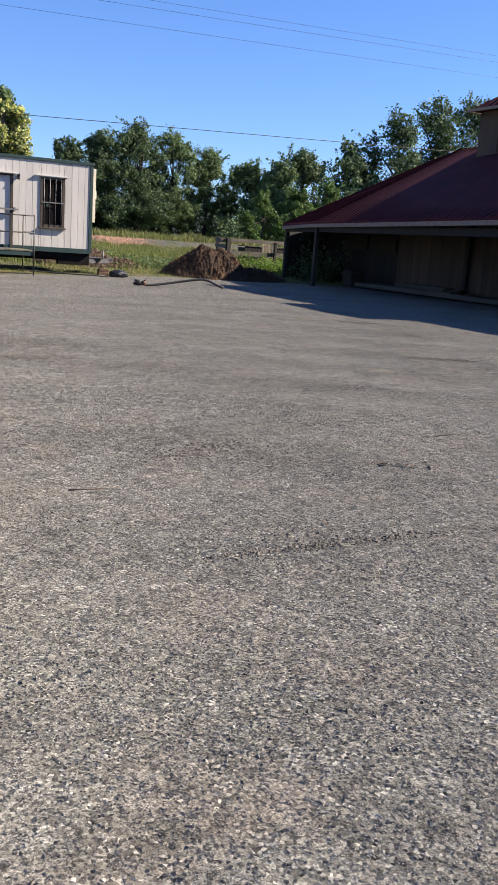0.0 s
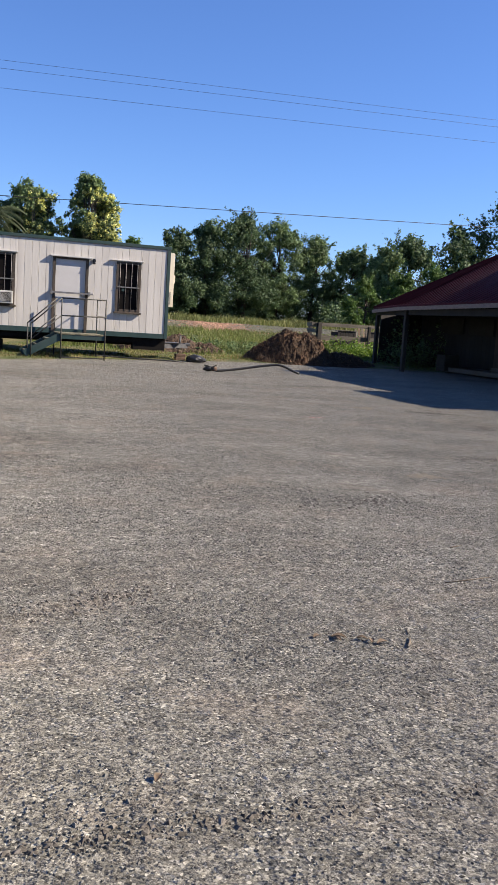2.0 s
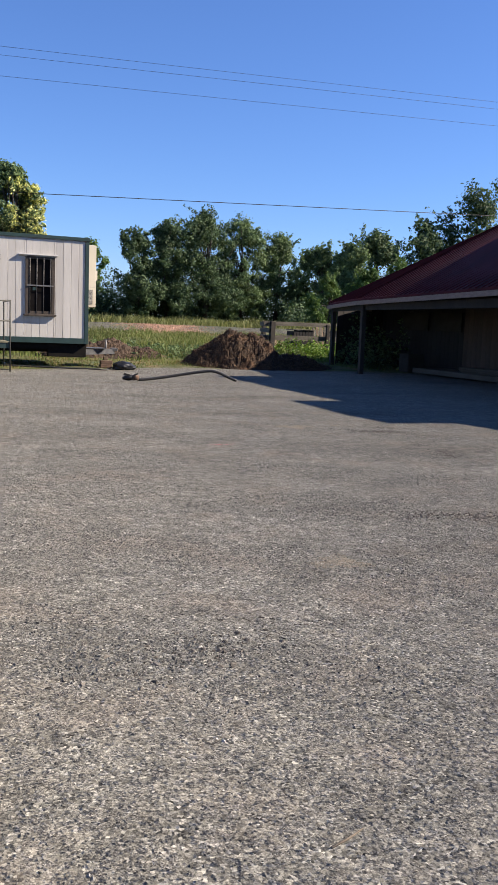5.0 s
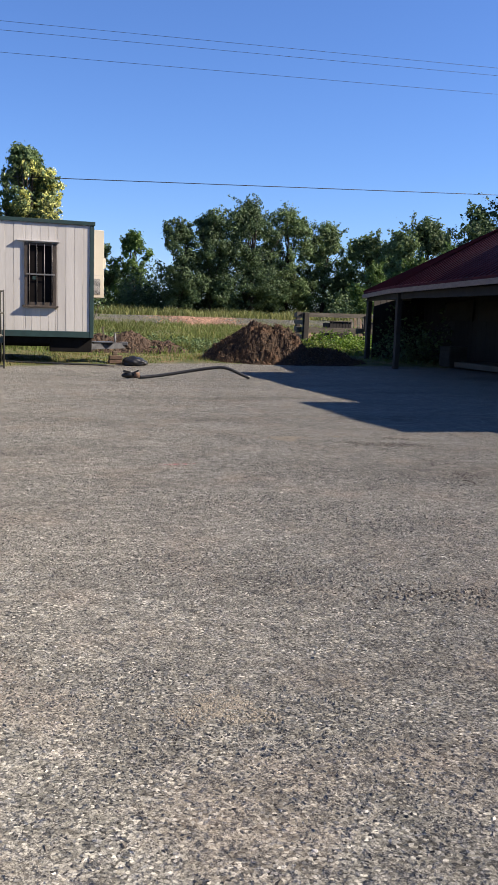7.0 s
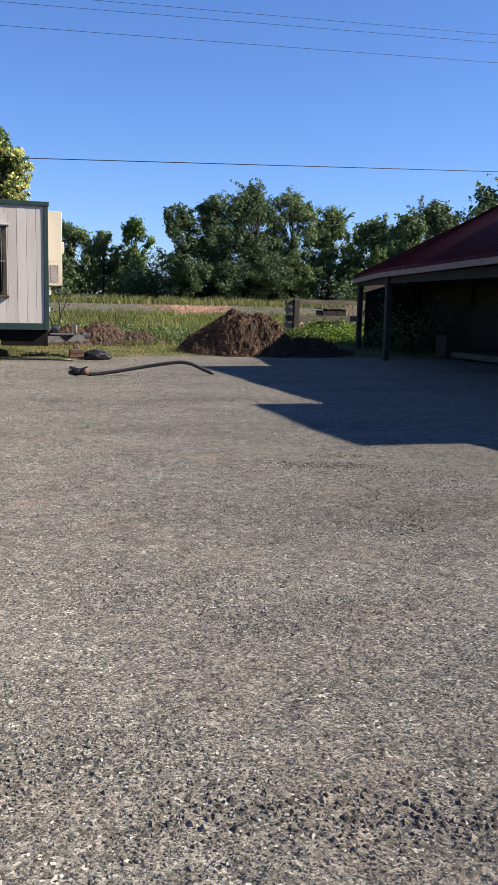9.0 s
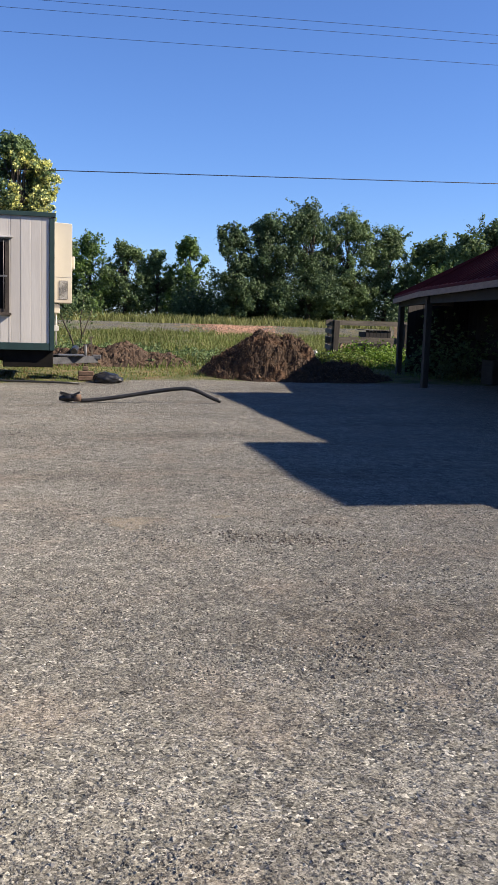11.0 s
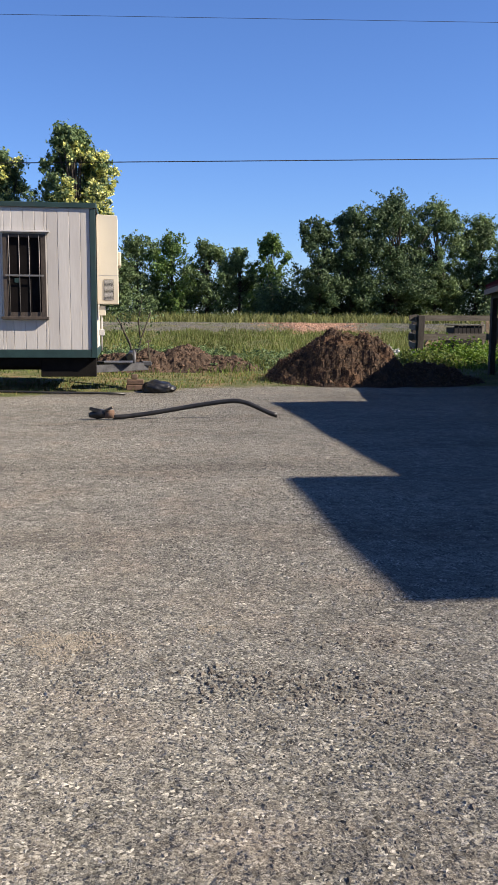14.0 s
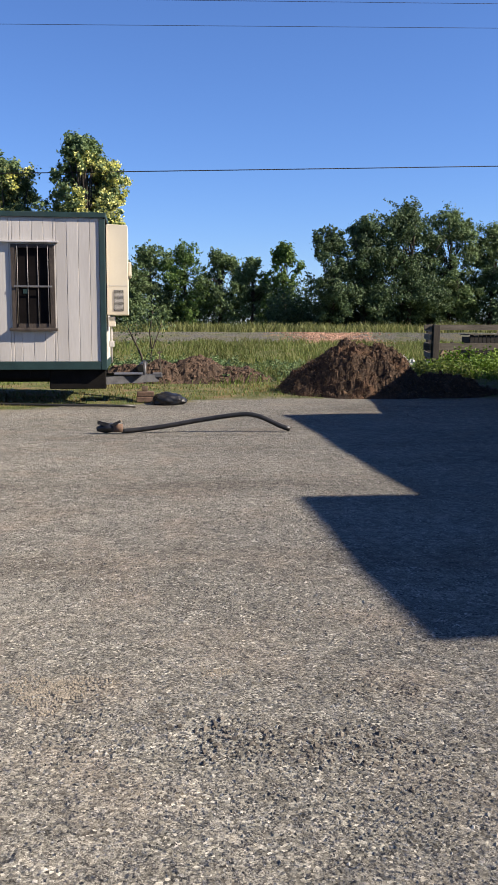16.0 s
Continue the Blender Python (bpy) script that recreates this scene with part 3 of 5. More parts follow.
    part("side_hood", box(ax + 0.402, ax + 0.46, ay0 + 0.1, ay1 - 0.1, 2.40, 2.66, bevel=0.01), M_CREAM, ac)
    part("cover_seam", box(ax + 0.02, ax + 0.39, ay0 - 0.004, ay0 + 0.002, 2.205, 2.215), M_GREY_PLASTIC, ac)
    part("switch_box", box(ax + 0.02, ax + 0.15, ay0 + 0.05, ay0 + 0.22, 1.44, 1.63, bevel=0.01), M_CREAM, t, "cream electrical switch box")
    part("switch_box", box(ax + 0.02, ax + 0.12, ay0 + 0.05, ay0 + 0.2, 1.05, 1.17, bevel=0.01), M_WHITE, t)
    part("conduit", tube(bmesh.new(), [(ax + 0.07, ay0 + 0.12, 0.75), (ax + 0.07, ay0 + 0.12, 1.66)], 0.018, 8), M_GREY_PLASTIC, t)
    return t


def window(t, w):
    x0, x1, z0, z1 = w
    y = TY
    bm = bmesh.new()
    bm_box(bm, x0 - 0.02, x0 + 0.06, y - 0.028, y + 0.09, z0, z1)
    bm_box(bm, x1 - 0.06, x1 + 0.02, y - 0.028, y + 0.09, z0, z1)
    bm_box(bm, x0 + 0.06, x1 - 0.06, y - 0.026, y + 0.09, z1 - 0.06, z1)
    bm_box(bm, x0 + 0.06, x1 - 0.06, y - 0.026, y + 0.09, z0, z0 + 0.08)
    wf = part("window_frame", bm, M_OLDWOOD, t, "weathered dark brown window frame")
    part("window_pane", box(x0 + 0.06, x1 - 0.06, y + 0.050, y + 0.055, z0 + 0.08, (z0 + z1) / 2), M_GLASS, wf).visible_shadow = False
    part("window_pane", box(x0 + 0.06, x1 - 0.06, y + 0.060, y + 0.065, (z0 + z1) / 2, z1 - 0.06), M_GLASS, wf).visible_shadow = False
    # solid sheet added before the panes: darkens the window and hides reflections
    part("insect_screen", box(x0 + 0.06, x1 - 0.06, y + 0.030, y + 0.034, z0 + 0.08, z1 - 0.06), M_PANE_DARK, wf, "near-black sheet before the glass, standing in for the dark room behind")
    part("meeting_rail", box(x0 + 0.06, x1 - 0.06, y + 0.012, y + 0.075, (z0 + z1) / 2 - 0.02, (z0 + z1) / 2 + 0.02), M_OLDWOOD, wf)
    n = 4
    for i in range(n):
        xx = x0 + 0.09 + (x1 - x0 - 0.18) * i / (n - 1)
        part("security_bar", tube(bmesh.new(), [(xx, y - 0.035, z0 + 0.03), (xx, y - 0.035, z1 - 0.02)], 0.007, 6), M_BAR, wf, "thin grey steel security bar")
    part("security_bar", box(x0 + 0.02, x1 - 0.02, y - 0.052, y - 0.044, (z0 + z1) / 2 - 0.015, (z0 + z1) / 2 + 0.015), M_BAR, wf)
    part("window_sill", box(x0 - 0.07, x1 + 0.06, y - 0.085, y + 0.0, z0 - 0.05, z0 + 0.0, bevel=0.006), M_OLDWOOD, wf)
    part("drip_cap", box(x0 - 0.2, x1 + 0.1, y - 0.07, y + 0.0, z1 + 0.03, z1 + 0.06, bevel=0.004), M_DOOR, wf, "thin pale drip cap over the window")
    if w is WIN2:
        bm = box(1.30, 1.76, y - 0.24, y + 0.06, 1.44, 1.80, bevel=0.012)
        ac = part("window_air_conditioner", bm, M_GREY_PLASTIC, t, "pale grey window air conditioner")
        part("front_grille", box(1.35, 1.71, y - 0.248, y - 0.238, 1.49, 1.75), M_STEEL_DARK, ac)
        sl = box_mesh("grille_slat", 0.35, 0.008, 0.01, M_GREY_PLASTIC)
        for i in range(9):
            piece("grille_slat", sl, ac, (1.53, y - 0.252, 1.51 + 0.027 * i))
    else:
        part("sticker", box(x0 + 0.17, x0 + 0.25, y + 0.022, y + 0.026, 2.02, 2.10), M_GREEN, wf, "small green sticker on the window")


def door(t):
    x0, x1, z0, z1 = DOOR
    y = TY
    d = part("door", box(x0 + 0.06, x1 - 0.06, y + 0.02, y + 0.065, z0 + 0.02, z1 - 0.05, bevel=0.004), M_DOOR, t, "plain off-white steel door, closed")
    bm = bmesh.new()
    bm_box(bm, x0 - 0.02, x0 + 0.06, y - 0.03, y + 0.09, z0 - 0.02, z1)
    bm_box(bm, x1 - 0.06, x1 + 0.02, y - 0.03, y + 0.09, z0 - 0.02, z1)
    bm_box(bm, x0 + 0.06, x1 - 0.06, y - 0.028, y + 0.09, z1 - 0.05, z1)
    part("door_frame", bm, M_OLDWOOD, t, "dark brown door frame")
    part("drip_cap", box(x0 - 0.1, x1 + 0.12, y - 0.09, y, z1 + 0.01, z1 + 0.05, bevel=0.005), M_DOOR, t)
    part("lock_bar", beam(bmesh.new(), (x0 - 0.08, y - 0.07, 1.86), (x1 + 0.16, y - 0.07, 1.86), 0.05, 0.05), M_BAR, d, "steel security bar across the door")
    for xx in (x0 - 0.05, x1 + 0.05):
        part("lock_bracket", box(xx - 0.03, xx + 0.03, y - 0.1, y + 0.0, 1.80, 1.92), M_BAR, d)
    part("door_handle", tube(bmesh.new(), [(x1 - 0.13, y + 0.02, 1.72), (x1 - 0.13, y - 0.04, 1.72)], 0.028, 10), M_BAR, d)
    for zz in (1.0, 1.7, 2.5):
        part("hinge", box(x0 + 0.05, x0 + 0.075, y + 0.005, y + 0.022, zz, zz + 0.1), M_BAR, d)


def build_stairs():
    s = thing("entry_stairs", (3.4, 26.2, 0), "weathered entry stairs with a plank landing and thin metal handrails", "stairs")
    x0, x1, y0, y1, zt = 2.93, 4.19, 25.62, 27.08, 0.72
    plank = box_mesh("landing_plank", 0.135, y1 - y0, 0.038, M_DECK, 0.004)
    n = 9
    for i in range(n):
        piece("landing_plank", plank, s, (x0 + 0.07 + i * (x1 - x0 - 0.14) / (n - 1), (y0 + y1) / 2, zt - 0.02 + 0.002 * (i % 2)))
    for yy in (y0 + 0.03, y1 - 0.06):
        part("joist", box(x0, x1, yy - 0.02, yy + 0.02, zt - 0.16, zt - 0.042), M_GREEN, s)
    for xx, yy, top in ((x0 + 0.03, y0, 1.68), (x1, y0, 1.72), (x1, y1 - 0.1, 1.72), (x0 + 0.03, y1 - 0.1, 1.68)):
        part("post", tube(bmesh.new(), [(xx, yy, gz1(xx, yy) - 0.02), (xx, yy, top)], 0.019, 8), M_RAIL, s)
    for zz in (1.70, 1.22):
        part("handrail", tube(bmesh.new(), [(x0 + 0.03, y0, zz - 0.02), (x1, y0, zz)], 0.018, 8), M_RAIL, s)
        part("handrail", tube(bmesh.new(), [(x1, y0, zz), (x1, y1 - 0.1, zz)], 0.018, 8), M_RAIL, s)
    part("ground_tie", beam(bmesh.new(), (x0 + 0.03, y0, 0.05), (x1, y0, 0.05), 0.04, 0.03), M_RAIL, s)
    # flight going down towards the trailer's far end
    fx0, fx1 = 2.0, x0
    for yy in (y0 + 0.04, y0 + 0.98):
        part("stringer", beam(bmesh.new(), (fx0 - 0.02, yy, 0.10), (fx1, yy, zt - 0.10), 0.045, 0.2), M_GREEN, s)
        part("handrail", tube(bmesh.new(), [(fx0 + 0.14, yy - 0.04, 0.93), (x0 + 0.03, yy - 0.04, 1.68)], 0.018, 8), M_RAIL, s)
        part("handrail", tube(bmesh.new(), [(fx0 + 0.14, yy - 0.04, 0.50), (x0 + 0.03, yy - 0.04, 1.20)], 0.016, 8), M_RAIL, s)
        part("post", tube(bmesh.new(), [(fx0 + 0.15, yy - 0.04, 0.0), (fx0 + 0.15, yy - 0.04, 0.95)], 0.018, 8), M_RAIL, s)
    tread = box_mesh("tread", 0.27, 0.9, 0.04, M_DECK, 0.005)
    for i in range(3):
        piece("tread", tread, s, (fx0 + 0.16 + 0.28 * i, y0 + 0.51, 0.18 * (i + 1)))


build_trailer()
build_stairs()

# ---- barn ----
EAVE = [(12.95, 7.0), (12.6, 15.0), (14.55, 27.4), (15.55, 31.25), (20.5, 33.4), (26.0, 31.0), (28.5, 22.0), (28.0, 9.0), (20.0, 5.5)]
EZ = 2.08
EH = [2.26, 2.26, 2.13, 2.06, 2.08, 2.1, 2.2, 2.2, 2.2]
TOP = [(17.5, 9.5), (17.6, 14.0), (19.0, 25.0), (20.5, 28.0), (21.0, 28.2), (22.5, 27.0), (22.5, 20.0), (22.5, 10.5), (20.0, 9.3)]
TZ = 5.1


def build_barn():
    b = thing("barn", (18.0, 22.0, 0), "open-sided barn with a maroon ribbed metal hip roof and raised centre", "barn")
    # roof planes with ribs
    n = len(EAVE)
    for i in range(n):
        j = (i + 1) % n
        e0, e1 = Vector((*EAVE[i], EH[i] + 0.12)), Vector((*EAVE[j], EH[j] + 0.12))
        t0, t1 = Vector((*TOP[i], TZ)), Vector((*TOP[j], TZ))
        bm = bmesh.new()
        dn = Vector((0, 0, -0.06))
        vs = [bm.verts.new(p) for p in (e0, e1, t1, t0, e0 + dn, e1 + dn, t1 + dn, t0 + dn)]
        for f in ((0, 1, 2, 3), (7, 6, 5, 4), (0, 4, 5, 1), (1, 5, 6, 2), (2, 6, 7, 3), (3, 7, 4, 0)):
            bm.faces.new([vs[k] for k in f])
        rp = part("roof_plane", bm, M_ROOF, b)
        ln = (e1 - e0).length
        cnt = int(ln / 0.30)
        if i in (0, 1, 2):
            for k in range(cnt + 1):
                f = k / cnt
                p, q = e0.lerp(e1, f), t0.lerp(t1, f)
                part("roof_rib", beam(bmesh.new(), p + Vector((0, 0, 0.012)), q + Vector((0, 0, 0.012)), 0.035, 0.03), M_ROOF, rp)
        # fascia board
        d = (e1 - e0).normalized()
        out = Vector((d.y, -d.x, 0)) * (-0.02)
        part("fascia_board", beam(bmesh.new(), e0 + out - Vector((0, 0, 0.125)), e1 + out - Vector((0, 0, 0.125)), 0.035, 0.12), M_FASCIA, b, "pale weathered fascia board")
        if i in (1, 2, 3):
            part("hip_cap", beam(bmesh.new(), e0 + Vector((0, 0, 0.03)), t0 + Vector((0, 0, 0.03)), 0.16, 0.03), M_ROOF, b)
    # flat deck added across the roof's open ring to stop sunlight falling through
    bm = bmesh.new()
    top = [bm.verts.new((*p, TZ)) for p in TOP]
    low = [bm.verts.new((*p, TZ - 0.08)) for p in TOP]
    bm.faces.new(top)
    bm.faces.new(low[::-1])
    for i in range(n):
        bm.faces.new((top[i], low[i], low[(i + 1) % n], top[(i + 1) % n]))
    part("roof_deck", bm, M_ROOF, b)
    # raised centre: walls and low roof, an unseen taller bay added towards the yard's near end
    def bay(x0, x1, y0, y1, z0, ze, zr, longer=0.0):
        bm = bmesh.new()
        bm_box(bm, x0, x1, y0, y1 + longer, z0, ze)
        part("raised_bay_wall", bm, M_BARNWOOD, b)
        for k in range(int((y1 - y0) / 0.6)):
            yy = y0 + 0.3 + 0.6 * k
            part("batten", box(x0 - 0.03, x0 + 0.001, yy - 0.03, yy + 0.03, z0, ze - 0.002), M_BARNWOOD, b)
        o = 0.45
        bm = bmesh.new()
        ex0, ex1, ey0, ey1 = x0 - o, x1 + o, y0 - o, y1 + o
        c = (x1 - x0) / 2 * 0.96
        low = [bm.verts.new(p) for p in ((ex0, ey0, ze), (ex1, ey0, ze), (ex1, ey1, ze), (ex0, ey1, ze))]
        mid = (x0 + x1) / 2
        r0, r1 = bm.verts.new((mid, y0 + c, zr)), bm.verts.new((mid, y1 - c, zr))
        bm.faces.new((low[0], low[1], r0))
        bm.faces.new((low[2], low[3], r1))
        bm.faces.new((low[1], low[2], r1, r0))
        bm.faces.new((low[3], low[0], r0, r1))
        bm.faces.new(low[::-1])
        part("raised_bay_roof", bm, M_ROOF, b)
        part("bay_fascia", beam(bmesh.new(), (ex0 - 0.02, ey0, ze + 0.0), (ex0 - 0.02, ey1, ze + 0.0), 0.03, 0.09), M_FASCIA, b)
        part("bay_fascia", beam(bmesh.new(), (ex0, ey1 + 0.02, ze + 0.0), (ex1, ey1 + 0.02, ze + 0.0), 0.03, 0.09), M_FASCIA, b)
        for k in range(int((ey1 - ey0) / 0.3)):
            yy = ey0 + 0.3 * k + 0.15
            s = min(1, (yy - ey0) / (c + o), (ey1 - yy) / (c + o))
            part("roof_rib", beam(bmesh.new(), (ex0, yy, ze + 0.03), (ex0 + (mid - ex0) * s, yy, ze + 0.03 + (zr - ze) * s), 0.035, 0.03), M_ROOF, b)
    bay(17.74, 22.5, 14.95, 22.45, 4.2, 5.95, 8.0, 0.3)
    # out-of-view bay, placed and sized to cast the yard shadow's outer step
    bay(17.74, 22.5, 12.25, 14.85, 4.5, 6.75, 7.9)
    # posts under the eave
    for x, y in ((15.8, 31.3), (14.7, 27.2), (12.95, 15.1), (20.4, 32.7)):
        part("post", beam(bmesh.new(), (x, y, gz1(x, y) - 0.05), (x, y, EZ + 0.05), 0.13, 0.13), M_POST, b, "rough grey timber post")
    bm = bmesh.new()
    for (p, q) in (((14.68, 27.2), (15.8, 31.3)), ((12.95, 15.1), (14.65, 26.9))):
        beam(bm, (*p, EZ - 0.06), (*q, EZ - 0.06), 0.1, 0.2)
    part("eave_beam", bm, M_DARK_SHADE_WOOD, b)
    # inner walls
    def board_wall(p, q, z0, z1, material, w=0.24):
        p, q = Vector((*p, 0)), Vector((*q, 0))
        d = q - p
        k = max(1, int(d.length / w))
        a = math.atan2(d.y, d.x)
        me = box_mesh("wall_board", d.length / k - 0.006, 0.03, z1 - z0, material, 0.003)
        for i in range(k):
            ob = piece("wall_board", me, b, (*(p + d * ((i + 0.5) / k)).xy, (z0 + z1) / 2))
            ob.rotation_euler = (0, 0, a)
    # added near-black north wall, so the open corner reads as deep shade
    board_wall((16.3, 32.0), (22.4, 33.0), 0.0, 2.3, M_DARK_SHADE_WOOD)
    # far stretch of the side wall: its shade is put into the board colour
    board_wall((18.3, 32.2), (18.35, 27.2), 0.0, 2.75, M_DARK_SHADE_WOOD)
    board_wall((18.35, 27.2), (18.3, 23.8), 0.0, 3.3, M_BARNWOOD)
    board_wall((18.3, 23.8), (18.0, 12.0), 0.0, 4.7, M_BARNWOOD)
    board_wall((18.3, 29.6), (22.5, 30.2), 0.0, 3.2, M_DARK_SHADE_WOOD)
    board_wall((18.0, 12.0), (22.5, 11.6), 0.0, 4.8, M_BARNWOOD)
    # unseen far wall, added to keep the sun from reaching under the roof
    board_wall((22.5, 32.6), (22.5, 11.6), 0.0, 3.9, M_DARK_SHADE_WOOD)
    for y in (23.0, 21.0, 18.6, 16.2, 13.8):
        part("wall_post", box(18.05, 18.2, y - 0.08, y + 0.08, 0, 3.3), M_DARK_SHADE_WOOD, b)
    for y, z in ((29.85, 1.38), (27.95, 1.38)):
        part("window_panel", box(18.22, 18.26, y - 0.75, y + 0.75, z, z + 0.6, bevel=0.008), M_CARD, b, "dull grey boarded window panel")
    part("plank_step", box(16.95, 18.2, 19.5, 28.1, 0.05, 0.2, bevel=0.01), M_LUMBER, b, "low weathered plank step")


build_barn()


def lumber_stack(at, n, group):
    x, y, z = at
    for i in range(n):
        lx = x + 0.22 * (i % 3)
        lz = z + 0.05 * (i // 3)
        solo("lumber_plank", box(lx, lx + 0.2, y - 1.6 + 0.13 * (i % 4), y + 1.5 - 0.1 * (i % 3), lz, lz + 0.045, bevel=0.004), M_LUMBER, (lx, y, lz),
             "grey sawn plank lying in a stack on the barn step", "plank", group)


lumber_stack((17.2, 24.2, 0.2), 9, "stacked planks in the barn")
crate = thing("crate", (17.1, 28.15, 0), "pale wooden crate standing by the barn wall", "crate")
for i in range(4):
    part("slat", box(16.80, 17.36, 27.86, 27.88, 0.06 + 0.145 * i, 0.195 + 0.145 * i), M_CARD, crate)
    part("slat", box(16.78, 16.80, 27.88, 28.42, 0.06 + 0.145 * i, 0.195 + 0.145 * i), M_CARD, crate)
part("body", box(16.80, 17.36, 27.88, 28.42, 0.04, 0.63), M_CARD, crate)

# ---- fence ----
FP = (15.7, 36.5)


def build_fence():
    f = thing("fence", (FP[0], FP[1], gz1(*FP)), "old grey timber rail fence with a corner post", "fence")
    g = gz1(*FP)
    for x, y, top, w in ((FP[0], FP[1], 1.52, 0.2), (20.6, 36.9, 1.5, 0.16), (16.2, 38.6, 1.55, 0.16), (18.3, 36.75, 1.46, 0.13)):
        bm = beam(bmesh.new(), (x, y, gz1(x, y) - 0.1), (x + 0.03, y, top), w, w)
        bmesh.ops.bevel(bm, geom=list(bm.edges), offset=0.012, segments=1, affect='EDGES')
        part("post", bm, M_POST, f)
    for z, h in ((1.45, 0.16), (0.88, 0.2)):
        part("rail", beam(bmesh.new(), (15.4, 36.62, z - 0.01), (18.35, 36.85, z), 0.045, h), M_RAILWOOD, f, "silvery weathered fence rail")
        part("rail", beam(bmesh.new(), (18.3, 36.9, z), (21.5, 37.1, z + 0.02), 0.045, h), M_RAILWOOD, f)
    for z in (1.40, 1.15, 0.88, 0.60, 0.34):
        part("side_board", beam(bmesh.new(), (15.56, 36.45, z), (16.08, 38.62, z + 0.02), 0.04, 0.17), M_RAILWOOD, f)


build_fence()


# ---- heaps ----
def heap(name, lumps, x0, x1, y0, y1, step, rough, material, label, cat):
    """A sheet over the ground, raised by rounded lumps and roughened."""
    X, Y = np.meshgrid(np.arange(x0, x1, step), np.arange(y0, y1, step))
    H = np.zeros_like(X)
    for cx, cy, rx, ry, h, sharp in lumps:
        r = np.sqrt(((X - cx) / rx) ** 2 + ((Y - cy) / ry) ** 2)
        H = np.maximum(H, h * np.clip(1 - r ** sharp, -0.2, 1))
    flat = H.ravel()
    for i, (x, y) in enumerate(zip(X.ravel(), Y.ravel())):
        p = Vector((x, y, 0))
        flat[i] += rough * (0.7 * noise.noise(p * 1.9) + 0.6 * noise.noise(p * 4.5) + 0.5 * noise.noise(p * 9) + 0.4 * noise.noise(p * 19)) * min(1, max(flat[i], 0) * 4 + 0.05)
    Z = gz(X, Y) + flat.reshape(X.shape) - 0.04
    k = X.shape[1]
    i = (np.arange(X.shape[0] - 1)[:, None] * k + np.arange(k - 1)[None]).ravel()
    v = np.stack([X, Y, Z], -1).reshape(-1, 3)
    c = np.array([(x0 + x1) / 2, (y0 + y1) / 2, 0])
    ob = new(name, array_mesh(name, v - c, np.stack([i, i + 1, i + k + 1, i + k], 1), material))
    ob.location = c
    tagged(ob, label, cat)
    return ob, v, flat


pile, pv, ph = heap("manure_mound", [(11.55, 29.8, 1.35, 1.5, 1.10, 1.7), (12.2, 29.7, 0.95, 1.4, 1.0, 1.9), (10.95, 29.9, 1.05, 1.25, 0.84, 1.2), (13.3, 29.5, 1.6, 1.0, 0.42, 1.6)],
                    8.8, 15.2, 28.0, 31.8, 0.035, 0.18, M_MANURE, "heap of brown manure and straw at the gravel's edge", "heap")
soil, dv, dh = heap("soil_mound", [(7.5, 33.2, 1.0, 0.9, 0.55, 1.7), (8.4, 33.3, 1.2, 0.9, 0.62, 1.6), (9.4, 33.2, 1.1, 0.8, 0.36, 1.5), (6.7, 33.0, 0.9, 0.8, 0.45, 1.8)],
                    5.6, 10.9, 32.0, 34.4, 0.05, 0.13, M_DIRT, "low bank of dug brown soil in the grass", "heap")


def scatter_on(v, h, n, lo):
    ok = np.flatnonzero(h > lo)
    i = RNG.choice(ok, n)
    return v[i] + RNG.uniform(-0.02, 0.02, (n, 3))


q = scatter_on(pv, ph, 24000, 0.06)
bv, bf = blade_arrays(q[:, 0], q[:, 1], q[:, 2] - 0.01, RNG.uniform(0.012, 0.045, len(q)), RNG.uniform(0.007, 0.018, len(q)), RNG.uniform(1.0, 5.0, len(q)))
tagged(new("straw", array_mesh("straw", bv, bf, M_STRAW)), "loose brown straw strewn over the manure heap", "straw", kind="stuff")
q = np.concatenate([scatter_on(dv, dh, 4500, 0.05), scatter_on(pv, ph, 800, 0.04)])
sv, sf = stone_arrays(q[:, 0], q[:, 1], q[:, 2], 0.008 + 0.012 * RNG.exponential(1, len(q)))
tagged(new("soil_clods", array_mesh("soil_clods", sv, sf, M_CLOD)), "crumbled brown clods lying on the heaps", "clods", kind="stuff")

# ---- hose, bag, blocks ----


def build_hose():
    z = lambda x, y: gz1(x, y)
    h = thing("drain_hose", (7.0, 23.1, 0), "thick black rubber hose lying arched on the gravel", "hose")
    pts = []
    for i in range(41):
        f = i / 40
        x = 6.72 + 2.32 * f
        y = 23.12 + 0.18 * math.sin(f * 2.6) - 0.33 * f
        lift = 0.235 * smooth(-0.05, 0.9, f) * (1 - smooth(0.7, 1.03, f) ** 1.3) if f < 0.99 else 0.0
        pts.append((x, y, z(x, y) + 0.034 + float(lift)))
    part("hose_body", tube(bmesh.new(), pts, [0.033 + 0.0012 * (i % 2) for i in range(41)], 12), M_HOSE, h)
    part("hose_collar", tube(bmesh.new(), [(6.62, 23.13, 0.055), (6.74, 23.12, 0.055)], 0.06, 12), M_BLOCK, h, "rusty brown hose collar")
    bm = tube(bmesh.new(), [(6.63, 23.13, 0.06), (6.5, 23.16, 0.055), (6.38, 23.15, 0.04)], [0.06, 0.075, 0.03], 9)
    beam(bm, (6.58, 23.14, 0.09), (6.40, 23.1, 0.14), 0.05, 0.05)
    part("fitting", bm, M_BLACK, h, "dark hose fitting")
    part("fitting_lever", beam(bmesh.new(), (6.6, 23.1, 0.10), (6.72, 23.06, 0.16), 0.05, 0.03), M_TWIG, h)


build_hose()

blk = box_mesh("hollow_block", 0.33, 0.2, 0.1, M_BLOCK, 0.012)
